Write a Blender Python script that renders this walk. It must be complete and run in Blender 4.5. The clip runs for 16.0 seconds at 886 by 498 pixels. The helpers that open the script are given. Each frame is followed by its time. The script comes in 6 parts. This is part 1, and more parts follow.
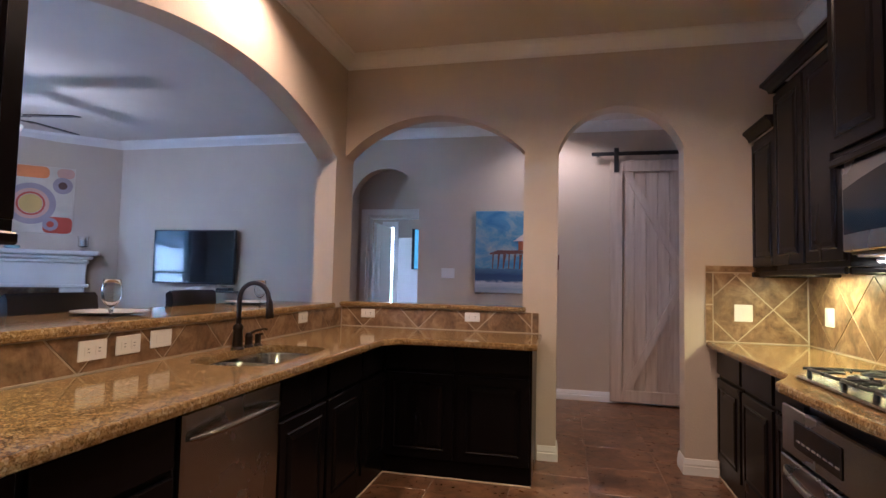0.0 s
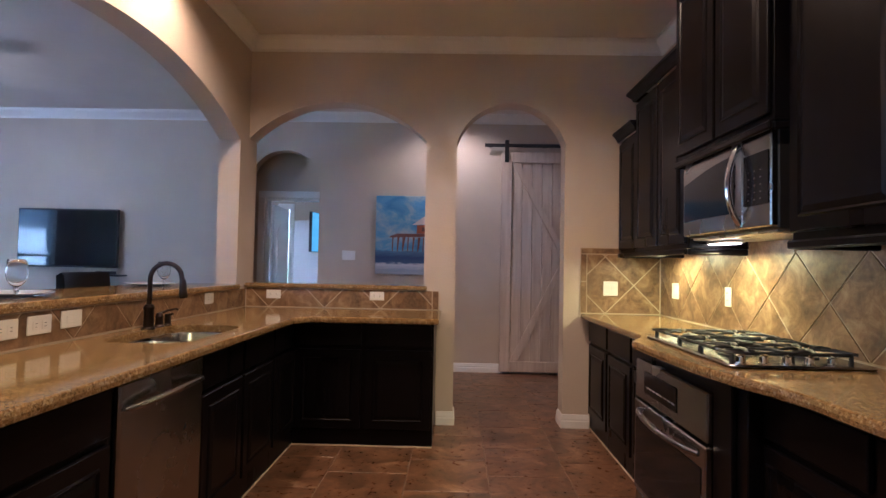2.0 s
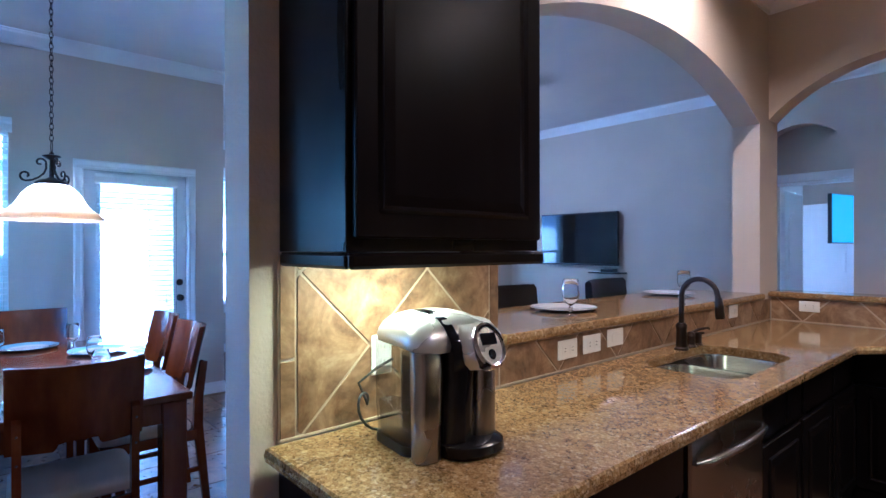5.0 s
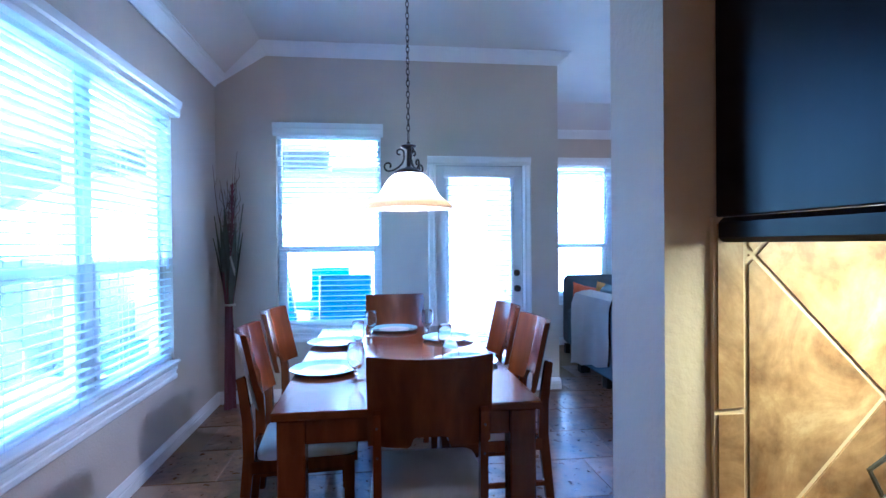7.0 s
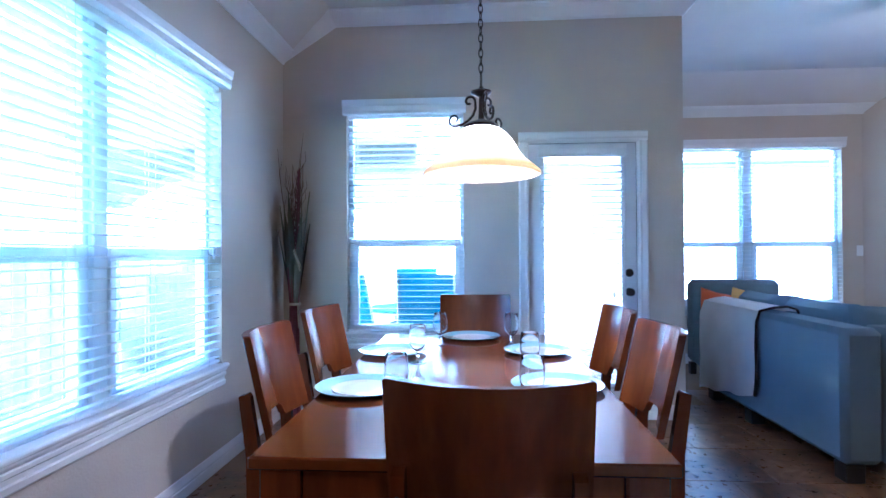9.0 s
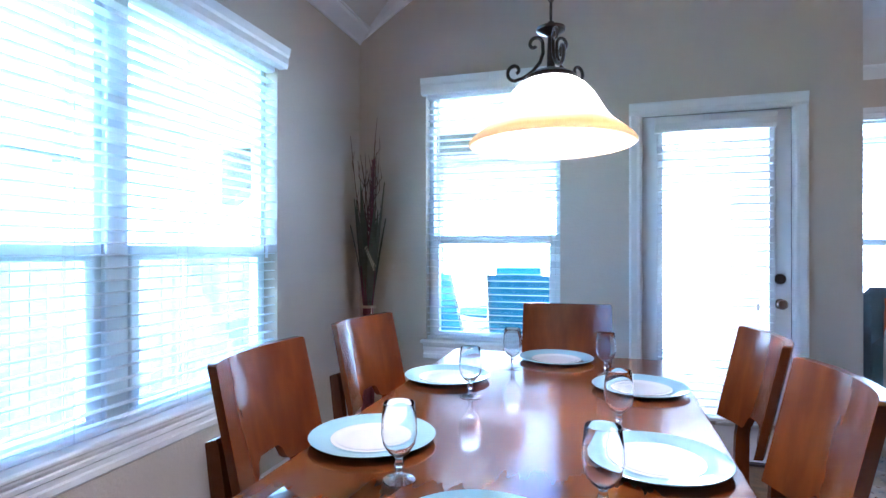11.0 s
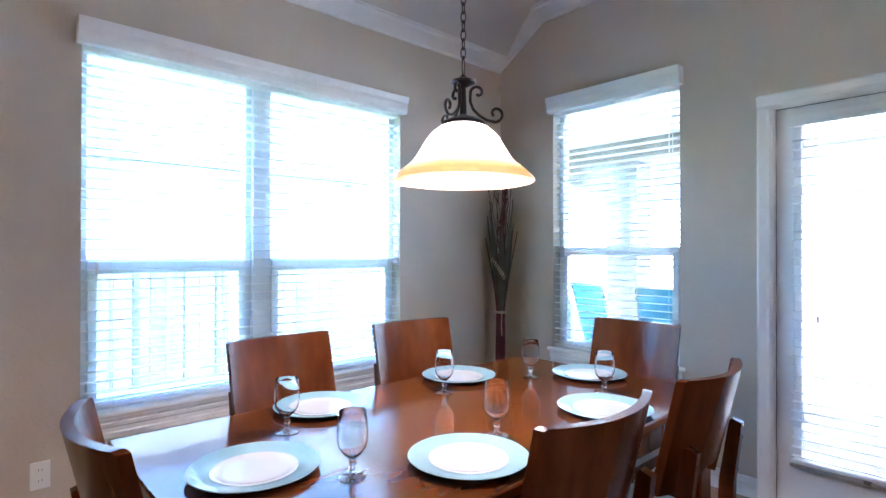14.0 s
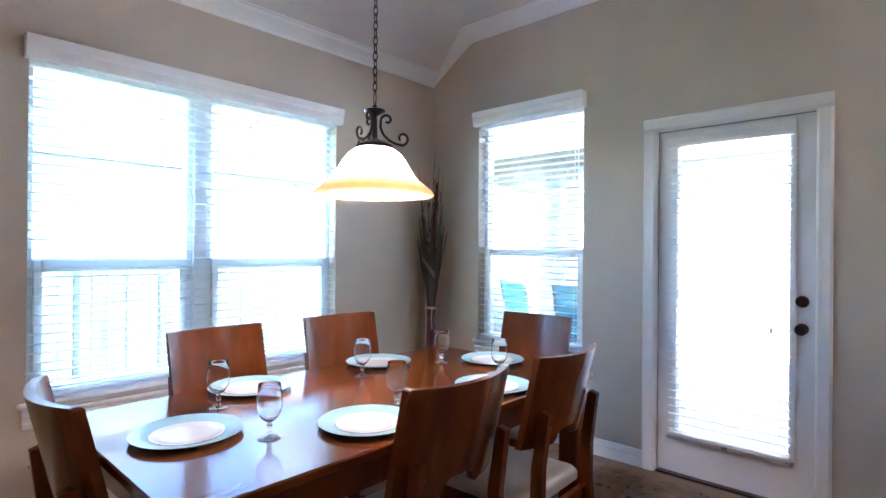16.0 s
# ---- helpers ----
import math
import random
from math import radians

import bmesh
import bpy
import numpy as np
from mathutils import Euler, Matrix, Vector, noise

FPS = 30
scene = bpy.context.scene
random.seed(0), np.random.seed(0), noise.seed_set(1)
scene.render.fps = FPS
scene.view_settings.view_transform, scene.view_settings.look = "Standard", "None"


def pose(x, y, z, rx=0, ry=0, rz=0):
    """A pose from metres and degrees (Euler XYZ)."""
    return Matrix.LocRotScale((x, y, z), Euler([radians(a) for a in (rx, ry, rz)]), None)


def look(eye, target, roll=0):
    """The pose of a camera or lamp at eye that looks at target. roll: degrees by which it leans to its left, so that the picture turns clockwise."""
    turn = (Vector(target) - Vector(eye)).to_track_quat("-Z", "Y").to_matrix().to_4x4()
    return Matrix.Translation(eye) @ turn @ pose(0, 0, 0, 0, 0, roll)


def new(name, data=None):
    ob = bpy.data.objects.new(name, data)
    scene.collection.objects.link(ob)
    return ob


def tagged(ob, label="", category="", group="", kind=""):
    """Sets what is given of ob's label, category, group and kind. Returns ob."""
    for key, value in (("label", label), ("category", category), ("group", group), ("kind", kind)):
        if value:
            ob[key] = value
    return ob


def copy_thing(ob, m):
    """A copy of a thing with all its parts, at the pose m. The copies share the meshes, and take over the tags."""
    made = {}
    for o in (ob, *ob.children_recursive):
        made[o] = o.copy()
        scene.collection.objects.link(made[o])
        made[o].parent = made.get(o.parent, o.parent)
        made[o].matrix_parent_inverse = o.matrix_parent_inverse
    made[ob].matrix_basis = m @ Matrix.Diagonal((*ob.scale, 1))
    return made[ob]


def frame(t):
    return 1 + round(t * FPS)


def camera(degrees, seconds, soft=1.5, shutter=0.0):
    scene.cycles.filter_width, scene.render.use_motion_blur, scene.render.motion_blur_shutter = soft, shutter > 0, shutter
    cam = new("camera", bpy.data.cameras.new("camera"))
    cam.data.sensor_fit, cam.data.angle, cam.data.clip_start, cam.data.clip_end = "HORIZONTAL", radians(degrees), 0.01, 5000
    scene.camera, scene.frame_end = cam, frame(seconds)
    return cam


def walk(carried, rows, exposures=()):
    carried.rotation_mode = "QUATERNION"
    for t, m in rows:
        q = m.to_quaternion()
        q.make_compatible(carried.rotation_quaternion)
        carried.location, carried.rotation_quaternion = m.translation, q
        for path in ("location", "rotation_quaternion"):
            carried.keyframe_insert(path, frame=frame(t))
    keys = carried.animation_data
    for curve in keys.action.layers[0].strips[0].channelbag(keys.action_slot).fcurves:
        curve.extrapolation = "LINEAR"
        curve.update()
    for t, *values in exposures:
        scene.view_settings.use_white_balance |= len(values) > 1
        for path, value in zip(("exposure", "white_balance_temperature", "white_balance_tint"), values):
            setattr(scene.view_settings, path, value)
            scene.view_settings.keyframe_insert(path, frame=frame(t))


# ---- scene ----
cam = camera(79.7, 16.0)
PATH = [
    (0, (-0.107, 0.262, 1.298), (-0.553, 2.208, 1.414), 1.3),
    (0.5, (-0.168, 0.161, 1.291), (-0.382, 2.146, 1.408), 1.2),
    (1, (-0.176, 0.073, 1.29), (-0.29, 2.066, 1.407), 1.1),
    (1.5, (-0.166, 0.024, 1.281), (-0.229, 2.02, 1.384), 1.1),
    (2, (-0.169, -0.013, 1.275), (-0.211, 1.986, 1.338), 1.1),
    (2.5, (-0.16, -0.031, 1.284), (-0.193, 1.968, 1.313), 1.0),
    (3, (-0.228, -0.01, 1.302), (-0.268, 1.989, 1.316), 1.0),
    (3.5, (-0.294, 0.075, 1.348), (-0.535, 2.061, 1.348), 0.8),
    (4, (-0.353, 0.1, 1.38), (-1.021, 1.985, 1.378), 0.7),
    (4.5, (-0.454, 0.161, 1.395), (-1.583, 1.812, 1.398), 0.0),
    (5, (-0.565, 0.179, 1.409), (-2.078, 1.487, 1.405), -0.1),
    (5.2, (-0.593, 0.176, 1.413), (-2.204, 1.362, 1.407), -0.2),
    (7.3, (-1.281, 0.289, 1.347), (-3.276, 0.439, 1.336), -0.3),
    (7.5, (-1.359, 0.307, 1.334), (-3.357, 0.399, 1.33), -0.1),
    (8, (-1.506, 0.351, 1.297), (-3.506, 0.335, 1.302), -0.2),
    (8.2, (-1.601, 0.372, 1.272), (-3.6, 0.313, 1.283), -0.3),
    (10.3, (-2.217, 0.514, 1.235), (-4.201, 0.258, 1.241), 0.0),
    (10.5, (-2.298, 0.534, 1.243), (-4.271, 0.207, 1.25), -0.1),
    (11, (-2.459, 0.591, 1.259), (-4.373, 0.012, 1.263), -0.0),
    (11.5, (-2.633, 0.731, 1.272), (-4.484, -0.028, 1.271), 0.0),
    (12, (-2.706, 0.875, 1.298), (-4.472, -0.064, 1.298), 0.1),
    (12.5, (-2.772, 1.096, 1.322), (-4.431, -0.021, 1.329), 0.0),
    (13, (-2.785, 1.314, 1.323), (-4.308, 0.018, 1.336), -0.1),
    (13.5, (-2.765, 1.506, 1.323), (-4.16, 0.073, 1.335), 0.1),
    (14, (-2.76, 1.701, 1.326), (-4.113, 0.228, 1.336), 0.1),
    (14.5, (-2.714, 1.843, 1.334), (-4.047, 0.352, 1.34), 0.1),
    (15, (-2.682, 1.939, 1.343), (-4.015, 0.448, 1.348), 0.2),
    (15.5, (-2.661, 2.014, 1.349), (-4.034, 0.56, 1.351), 0.3),
    (16, (-2.648, 2.064, 1.345), (-4.12, 0.71, 1.349), 0.5),
]
EXPOSURES = [(0, 4.6, 4450, 26), (3.5, 4.57, 4450, 26), (4.5, 4.62, 4300, 25), (5.0, 4.80, 3760, 22), (7.5, 5.06, 4080, 23), (8.2, 5.06, 4130, 23), (10.5, 5.06, 4650, 23), (13.0, 4.99, 5000, 24), (16, 5.04, 5450, 26)]
walk(cam, [(t, look(eye, target, roll)) for t, eye, target, roll in PATH], EXPOSURES)

# ---- daylight ----
world = bpy.data.worlds.new("sky")
scene.world = world
world.use_nodes = True
wn = world.node_tree.nodes
sky = wn.new("ShaderNodeTexSky")
sky.sky_type, sky.sun_disc = "NISHITA", False
sky.sun_elevation, sky.sun_rotation = radians(53), radians(82)
sky.air_density, sky.dust_density = 1.1, 1.2
world.node_tree.links.new(sky.outputs[0], wn["Background"].inputs[0])
wn["Background"].inputs[1].default_value = 0.15


def lamp(name, kind, m, watts, colour, **more):
    data = bpy.data.lights.new(name, kind)
    data.energy, data.color = watts, colour
    for key, value in more.items():
        if key == "radius":
            data.shadow_soft_size = value
        elif key == "cone":
            data.spot_size, data.spot_blend = radians(value), 0.6
        elif key == "size":
            data.shape, data.size, data.size_y = "RECTANGLE", value[0], value[1]
        elif key == "angle":
            data.angle = radians(value)
    ob = new(name, data)
    ob.matrix_world = m
    return ob


WARM = (1.0, 0.585, 0.235)
lamp("sun", "SUN", look((6, 0.8, 8), (0, 0, 0)), 5.0, (1.0, 0.95, 0.88), angle=0.6)
# recessed ceiling spots in the kitchen and hall
lamp("recessed_spot", "SPOT", look((-1.58, 2.75, 3.10), (-1.62, 2.75, 0)), 6.2, WARM, radius=0.06, cone=150)
lamp("recessed_spot", "SPOT", look((-0.15, 1.2, 3.10), (-0.2, 1.2, 0)), 5.4, WARM, radius=0.06, cone=150)
lamp("recessed_spot", "SPOT", look((0.35, 2.75, 3.10), (0.35, 2.75, 0)), 4.7, WARM, radius=0.06, cone=150)
lamp("recessed_spot", "SPOT", look((-0.2, 5.9, 3.10), (-0.2, 6.0, 0)), 2.6, (1.0, 0.70, 0.42), radius=0.06, cone=150)
# under-cabinet lights
for x, y, w in ((1.32, 3.75, 0.42), (1.30, 2.95, 0.48), (-1.70, 1.02, 0.24)):
    lamp("under_cabinet_light", "AREA", pose(x, y, 1.376), w, (1.0, 0.79, 0.20), size=(0.06, 0.30))
# pendant bulb and fan light
lamp("pendant_bulb", "POINT", pose(-4.002, 0.447, 1.70), 3.0, (1.0, 0.86, 0.66), radius=0.05)
lamp("fan_bulb", "POINT", pose(-5.345, 4.21, 2.50), 1.4, (1.0, 0.82, 0.6), radius=0.06)


# ---- materials ----
def node_mat(name):
    m = bpy.data.materials.new(name)
    m.use_nodes = True
    return m, m.node_tree.nodes, m.node_tree.links, m.node_tree.nodes["Principled BSDF"]


def coords(n, l, scale=(1, 1, 1), local=False, spread=0.0):
    """Texture coordinates in metres, the world's or the thing's own, shifted from piece to piece by spread."""
    if local:
        src = n.new("ShaderNodeTexCoord").outputs["Object"]
    else:
        src = n.new("ShaderNodeNewGeometry").outputs["Position"]
    mp = n.new("ShaderNodeMapping")
    mp.inputs["Scale"].default_value = scale
    l.new(src, mp.inputs["Vector"])
    if spread:
        info = n.new("ShaderNodeObjectInfo")
        mul = n.new("ShaderNodeMath")
        mul.operation, mul.inputs[1].default_value = "MULTIPLY", spread
        l.new(info.outputs["Random"], mul.inputs[0])
        comb = n.new("ShaderNodeCombineXYZ")
        for k in range(3):
            l.new(mul.outputs[0], comb.inputs[k])
        l.new(comb.outputs[0], mp.inputs["Location"])
    return mp.outputs[0]


def noise_tex(n, l, vec, scale, detail=4, rough=0.55, distort=0.0):
    t = n.new("ShaderNodeTexNoise")
    t.inputs["Scale"].default_value, t.inputs["Detail"].default_value = scale, detail
    t.inputs["Roughness"].default_value, t.inputs["Distortion"].default_value = rough, distort
    l.new(vec, t.inputs["Vector"])
    return t.outputs["Fac"]


def ramp(n, l, fac, stops):
    r = n.new("ShaderNodeValToRGB")
    r.color_ramp.elements[0].position, r.color_ramp.elements[0].color = stops[0][0], (*stops[0][1], 1)
    r.color_ramp.elements[1].position, r.color_ramp.elements[1].color = stops[-1][0], (*stops[-1][1], 1)
    for p, c in stops[1:-1]:
        e = r.color_ramp.elements.new(p)
        e.color = (*c, 1)
    l.new(fac, r.inputs["Fac"])
    return r.outputs["Color"]


def mixed(n, l, fac, a, b, mode="MIX"):
    m = n.new("ShaderNodeMix")
    m.data_type, m.blend_type = "RGBA", mode
    for socket, v in ((m.inputs[0], fac), (m.inputs[6], a), (m.inputs[7], b)):
        if isinstance(v, (int, float)):
            socket.default_value = v
        elif isinstance(v, tuple):
            socket.default_value = (*v, 1)
        else:
            l.new(v, socket)
    return m.outputs[2]


def bump(n, l, bsdf, height, strength, dist=0.01):
    b = n.new("ShaderNodeBump")
    b.inputs["Strength"].default_value, b.inputs["Distance"].default_value = strength, dist
    l.new(height, b.inputs["Height"])
    l.new(b.outputs[0], bsdf.inputs["Normal"])


def rough_by(n, l, bsdf, fac, lo, hi):
    r = n.new("ShaderNodeMapRange")
    r.inputs["To Min"].default_value, r.inputs["To Max"].default_value = lo, hi
    l.new(fac, r.inputs["Value"])
    l.new(r.outputs[0], bsdf.inputs["Roughness"])


def paint(name, c, rough=0.6, grain=90, relief=0.15, vary=0.06, local=False, metal=0.0, coat=0.0, spec=0.5):
    """Paint, plastic, cloth or metal of one colour, with broad unevenness and fine relief."""
    m, n, l, b = node_mat(name)
    v = coords(n, l, local=local)
    broad, fine = noise_tex(n, l, v, 2.3, 5), noise_tex(n, l, v, grain, 3)
    dark, light = tuple(x * (1 - vary) for x in c), tuple(min(1, x * (1 + vary)) for x in c)
    l.new(ramp(n, l, broad, [(0.3, dark), (0.7, light)]), b.inputs["Base Color"])
    rough_by(n, l, b, broad, max(0.02, rough - 0.06), min(1, rough + 0.06))
    b.inputs["Metallic"].default_value, b.inputs["Coat Weight"].default_value = metal, coat
    b.inputs["Specular IOR Level"].default_value = spec
    if relief:
        bump(n, l, b, fine, relief, 0.002)
    return m


def wood(name, dark, mid, light, rough, axis=(1, 1, 1), coat=0.0, spec=0.5):
    m, n, l, b = node_mat(name)
    b.inputs["Specular IOR Level"].default_value = spec
    v = coords(n, l, axis, True, 7.0)
    grain, broad = noise_tex(n, l, v, 24, 4, 0.5), noise_tex(n, l, v, 4.0, 2, 0.5)
    col = ramp(n, l, grain, [(0.25, dark), (0.5, mid), (0.75, light)])
    col = mixed(n, l, 0.45, col, ramp(n, l, broad, [(0.3, dark), (0.7, light)]))
    l.new(col, b.inputs["Base Color"])
    rough_by(n, l, b, broad, rough - 0.03, rough + 0.04)
    b.inputs["Coat Weight"].default_value, b.inputs["Coat Roughness"].default_value = coat, 0.12
    return m


def stone(name, stops, scale, rough, relief=0.2, spread=9.0, fine=40):
    m, n, l, b = node_mat(name)
    v = coords(n, l, (1, 1, 1), False, spread)
    a, c = noise_tex(n, l, v, scale, 8, 0.62, 0.9), noise_tex(n, l, v, fine, 5, 0.6)
    col = ramp(n, l, a, stops)
    col = mixed(n, l, 0.32, col, ramp(n, l, c, [(0.28, stops[1][1]), (0.75, stops[-1][1])]))
    l.new(col, b.inputs["Base Color"])
    rough_by(n, l, b, c, rough - 0.08, rough + 0.12)
    bump(n, l, b, c, relief, 0.003)
    return m


def granite(name):
    """Polished granite: coarse and fine grains of brown, tan, cream and black over broad clouds."""
    m, n, l, b = node_mat(name)
    v = coords(n, l)
    layers = []
    for scale, stops in ((125, [(0.0, (0.016, 0.011, 0.007)), (0.14, (0.076, 0.038, 0.011)), (0.40, (0.215, 0.124, 0.034)), (0.72, (0.34, 0.222, 0.070)), (0.90, (0.46, 0.345, 0.15)), (1.0, (0.60, 0.50, 0.31))]),
                         (330, [(0.0, (0.010, 0.008, 0.006)), (0.22, (0.080, 0.042, 0.012)), (0.55, (0.265, 0.158, 0.045)), (1.0, (0.50, 0.385, 0.175))])):
        vor = n.new("ShaderNodeTexVoronoi")
        vor.inputs["Scale"].default_value = scale
        wob = n.new("ShaderNodeMix")
        wob.data_type = "VECTOR"
        wob.inputs[0].default_value = 0.012
        jit = n.new("ShaderNodeTexNoise")
        jit.inputs["Scale"].default_value = 90
        l.new(v, jit.inputs["Vector"]), l.new(v, wob.inputs[4]), l.new(jit.outputs["Color"], wob.inputs[5])
        l.new(wob.outputs[1], vor.inputs["Vector"])
        sep = n.new("ShaderNodeSeparateColor")
        l.new(vor.outputs["Color"], sep.inputs[0])
        layers.append(ramp(n, l, sep.outputs[0], stops))
    grain = mixed(n, l, 0.45, layers[0], layers[1])
    cloud = ramp(n, l, noise_tex(n, l, v, 14, 6, 0.62, 0.6), [(0.30, (0.095, 0.050, 0.014)), (0.50, (0.235, 0.142, 0.040)), (0.70, (0.40, 0.268, 0.092))])
    l.new(mixed(n, l, 0.34, grain, cloud), b.inputs["Base Color"])
    rough_by(n, l, b, noise_tex(n, l, v, 60, 2), 0.05, 0.13)
    return m


def clear(name, tint, gloss=0.0):
    """A flat pane: light goes straight through, tinted, with a thin reflection."""
    m, n, l, b = node_mat(name)
    n.remove(b)
    t, g, mx = (n.new("ShaderNode" + k) for k in ("BsdfTransparent", "BsdfGlossy", "MixShader"))
    t.inputs[0].default_value, g.inputs["Roughness"].default_value = (*tint, 1), gloss
    mx.inputs[0].default_value = 0.05
    l.new(t.outputs[0], mx.inputs[1]), l.new(g.outputs[0], mx.inputs[2])
    l.new(mx.outputs[0], n["Material Output"].inputs[0])
    return m


def glassware(name, tint=(0.955, 0.96, 0.965), rough=0.0, edge=0.9):
    """Thin blown glass: clear face-on, glossy towards its edges."""
    m, n, l, b = node_mat(name)
    n.remove(b)
    t, g, w, p, mx = (n.new("ShaderNode" + k) for k in ("BsdfTransparent", "BsdfGlossy", "LayerWeight", "Math", "MixShader"))
    t.inputs[0].default_value, g.inputs["Roughness"].default_value = (*tint, 1), rough
    w.inputs[0].default_value, p.operation, p.inputs[1].default_value, p.inputs[2].default_value = 0.22, "MULTIPLY_ADD", edge, 0.05
    l.new(w.outputs["Facing"], p.inputs[0]), l.new(p.outputs[0], mx.inputs[0])
    l.new(t.outputs[0], mx.inputs[1]), l.new(g.outputs[0], mx.inputs[2])
    l.new(mx.outputs[0], n["Material Output"].inputs[0])
    return m


def glow(name, c, strength):
    m, n, l, b = node_mat(name)
    b.inputs["Base Color"].default_value = (*c, 1)
    b.inputs["Emission Color"].default_value, b.inputs["Emission Strength"].default_value = (*c, 1), strength
    return m


def translucent(name, c, part_through=0.35):
    m, n, l, b = node_mat(name)
    t, mx = n.new("ShaderNodeBsdfTranslucent"), n.new("ShaderNodeMixShader")
    b.inputs["Base Color"].default_value, b.inputs["Roughness"].default_value = (*c, 1), 0.4
    t.inputs[0].default_value, mx.inputs[0].default_value = (*c, 1), part_through
    l.new(b.outputs[0], mx.inputs[1]), l.new(t.outputs[0], mx.inputs[2])
    l.new(mx.outputs[0], n["Material Output"].inputs[0])
    return m


WALL = paint("beige_wall_paint", (0.54, 0.464, 0.375), 0.75, 75, 1.0, 0.03)
CEIL = paint("ceiling_paint", (0.66, 0.62, 0.57), 0.85, 140, 0.4, 0.03)
TRIM = paint("white_trim_paint", (0.78, 0.77, 0.75), 0.35, 60, 0.04, 0.03)
DOORW = paint("white_door_paint", (0.76, 0.76, 0.77), 0.4, 60, 0.05, 0.03)
GROUT = paint("tan_grout", (0.25, 0.18, 0.125), 0.9, 200, 0.3, 0.12)
CREAM = paint("cream_grout", (0.50, 0.41, 0.29), 0.85, 220, 0.2, 0.08)
SLATE = stone("slate_floor_tile", [(0.35, (0.019, 0.0078, 0.0036)), (0.45, (0.084, 0.035, 0.0135)), (0.54, (0.155, 0.068, 0.027)), (0.62, (0.240, 0.122, 0.055)), (0.71, (0.36, 0.222, 0.118))], 5.0, 0.28, 0.25, 9.0, 22)
TRAV = stone("travertine_wall_tile", [(0.34, (0.050, 0.024, 0.009)), (0.44, (0.132, 0.068, 0.025)), (0.52, (0.222, 0.130, 0.052)), (0.59, (0.31, 0.200, 0.090)), (0.68, (0.44, 0.325, 0.18))], 7.5, 0.34, 0.25, 5.0, 38)
GRANITE = granite("speckled_granite")
ESPRESSO = wood("espresso_wood", (0.0030, 0.0024, 0.0030), (0.0042, 0.0034, 0.0041), (0.0064, 0.0052, 0.0060), 0.28, (1, 1, 0.12), 0.0, 0.11)
CHERRY = wood("reddish_brown_wood", (0.056, 0.0115, 0.0028), (0.092, 0.0205, 0.0040), (0.138, 0.034, 0.0060), 0.23, (1, 1, 0.16), 0.0, 0.32)
TABLEW = wood("table_wood", (0.080, 0.020, 0.004), (0.105, 0.027, 0.005), (0.13, 0.035, 0.006), 0.12, (0.16, 1, 1), 0.0, 0.40)
WHITEWASH = wood("whitewashed_wood", (0.36, 0.28, 0.23), (0.54, 0.46, 0.39), (0.68, 0.60, 0.53), 0.7, (1, 1, 0.08))
STEEL = paint("brushed_steel", (0.33, 0.315, 0.305), 0.27, 160, 0.05, 0.05, True, 1.0)
SINKM = paint("polished_sink_steel", (0.54, 0.53, 0.51), 0.22, 160, 0.04, 0.05, True, 1.0)
CHROME = paint("polished_chrome", (0.75, 0.75, 0.76), 0.08, 50, 0.0, 0.02, True, 1.0)
BRONZE = paint("oil_rubbed_bronze", (0.045, 0.033, 0.028), 0.32, 90, 0.1, 0.2, True, 0.8)
IRON = paint("black_cast_iron", (0.012, 0.012, 0.013), 0.5, 140, 0.2, 0.2, True)
BLACK = paint("black_gloss_plastic", (0.008, 0.008, 0.010), 0.10, 50, 0.0, 0.1, True, spec=0.25)
BLACKM = paint("black_plastic", (0.015, 0.015, 0.016), 0.45, 120, 0.1, 0.1, True)
SCREEN = paint("screen_glass", (0.006, 0.007, 0.010), 0.03, 40, 0.0, 0.1, True)
SILVER = paint("silver_plastic", (0.55, 0.54, 0.52), 0.28, 80, 0.03, 0.04, True, 0.6)
WHITEP = paint("white_plastic", (0.80, 0.79, 0.76), 0.3, 60, 0.0, 0.02, True)
CUSHION = paint("beige_seat_cloth", (0.37, 0.33, 0.285), 0.9, 350, 0.5, 0.06, True)
LEATHER = paint("dark_brown_leather", (0.010, 0.007, 0.006), 0.42, 160, 0.25, 0.15, True, spec=0.22)
SOFA = paint("blue_grey_upholstery", (0.115, 0.172, 0.222), 0.92, 300, 0.5, 0.10, True)
THROW = paint("white_throw_blanket", (0.82, 0.78, 0.76), 0.95, 200, 0.8, 0.06, True)
ORANGE = paint("orange_cushion_cloth", (0.55, 0.12, 0.04), 0.9, 250, 0.4, 0.1, True)
GOLD = paint("gold_striped_cushion_cloth", (0.62, 0.36, 0.10), 0.9, 250, 0.4, 0.2, True)
PLATEB = paint("pale_blue_glaze", (0.25, 0.40, 0.45), 0.08, 40, 0.0, 0.04, True)
PLATEW = paint("white_glaze", (0.50, 0.50, 0.50), 0.10, 40, 0.0, 0.03, True)
SLAT = translucent("white_blind_slat", (0.86, 0.87, 0.86), 0.42)
CORD = paint("white_cord", (0.75, 0.75, 0.74), 0.8, 200, 0.1, 0.03, True)
PANE = clear("window_glass", (0.82, 0.93, 0.96))
PANEW = clear("door_glass", (0.92, 0.98, 0.98))
VINYL = paint("grey_white_vinyl_frame", (0.76, 0.80, 0.81), 0.4, 60, 0.03, 0.03)
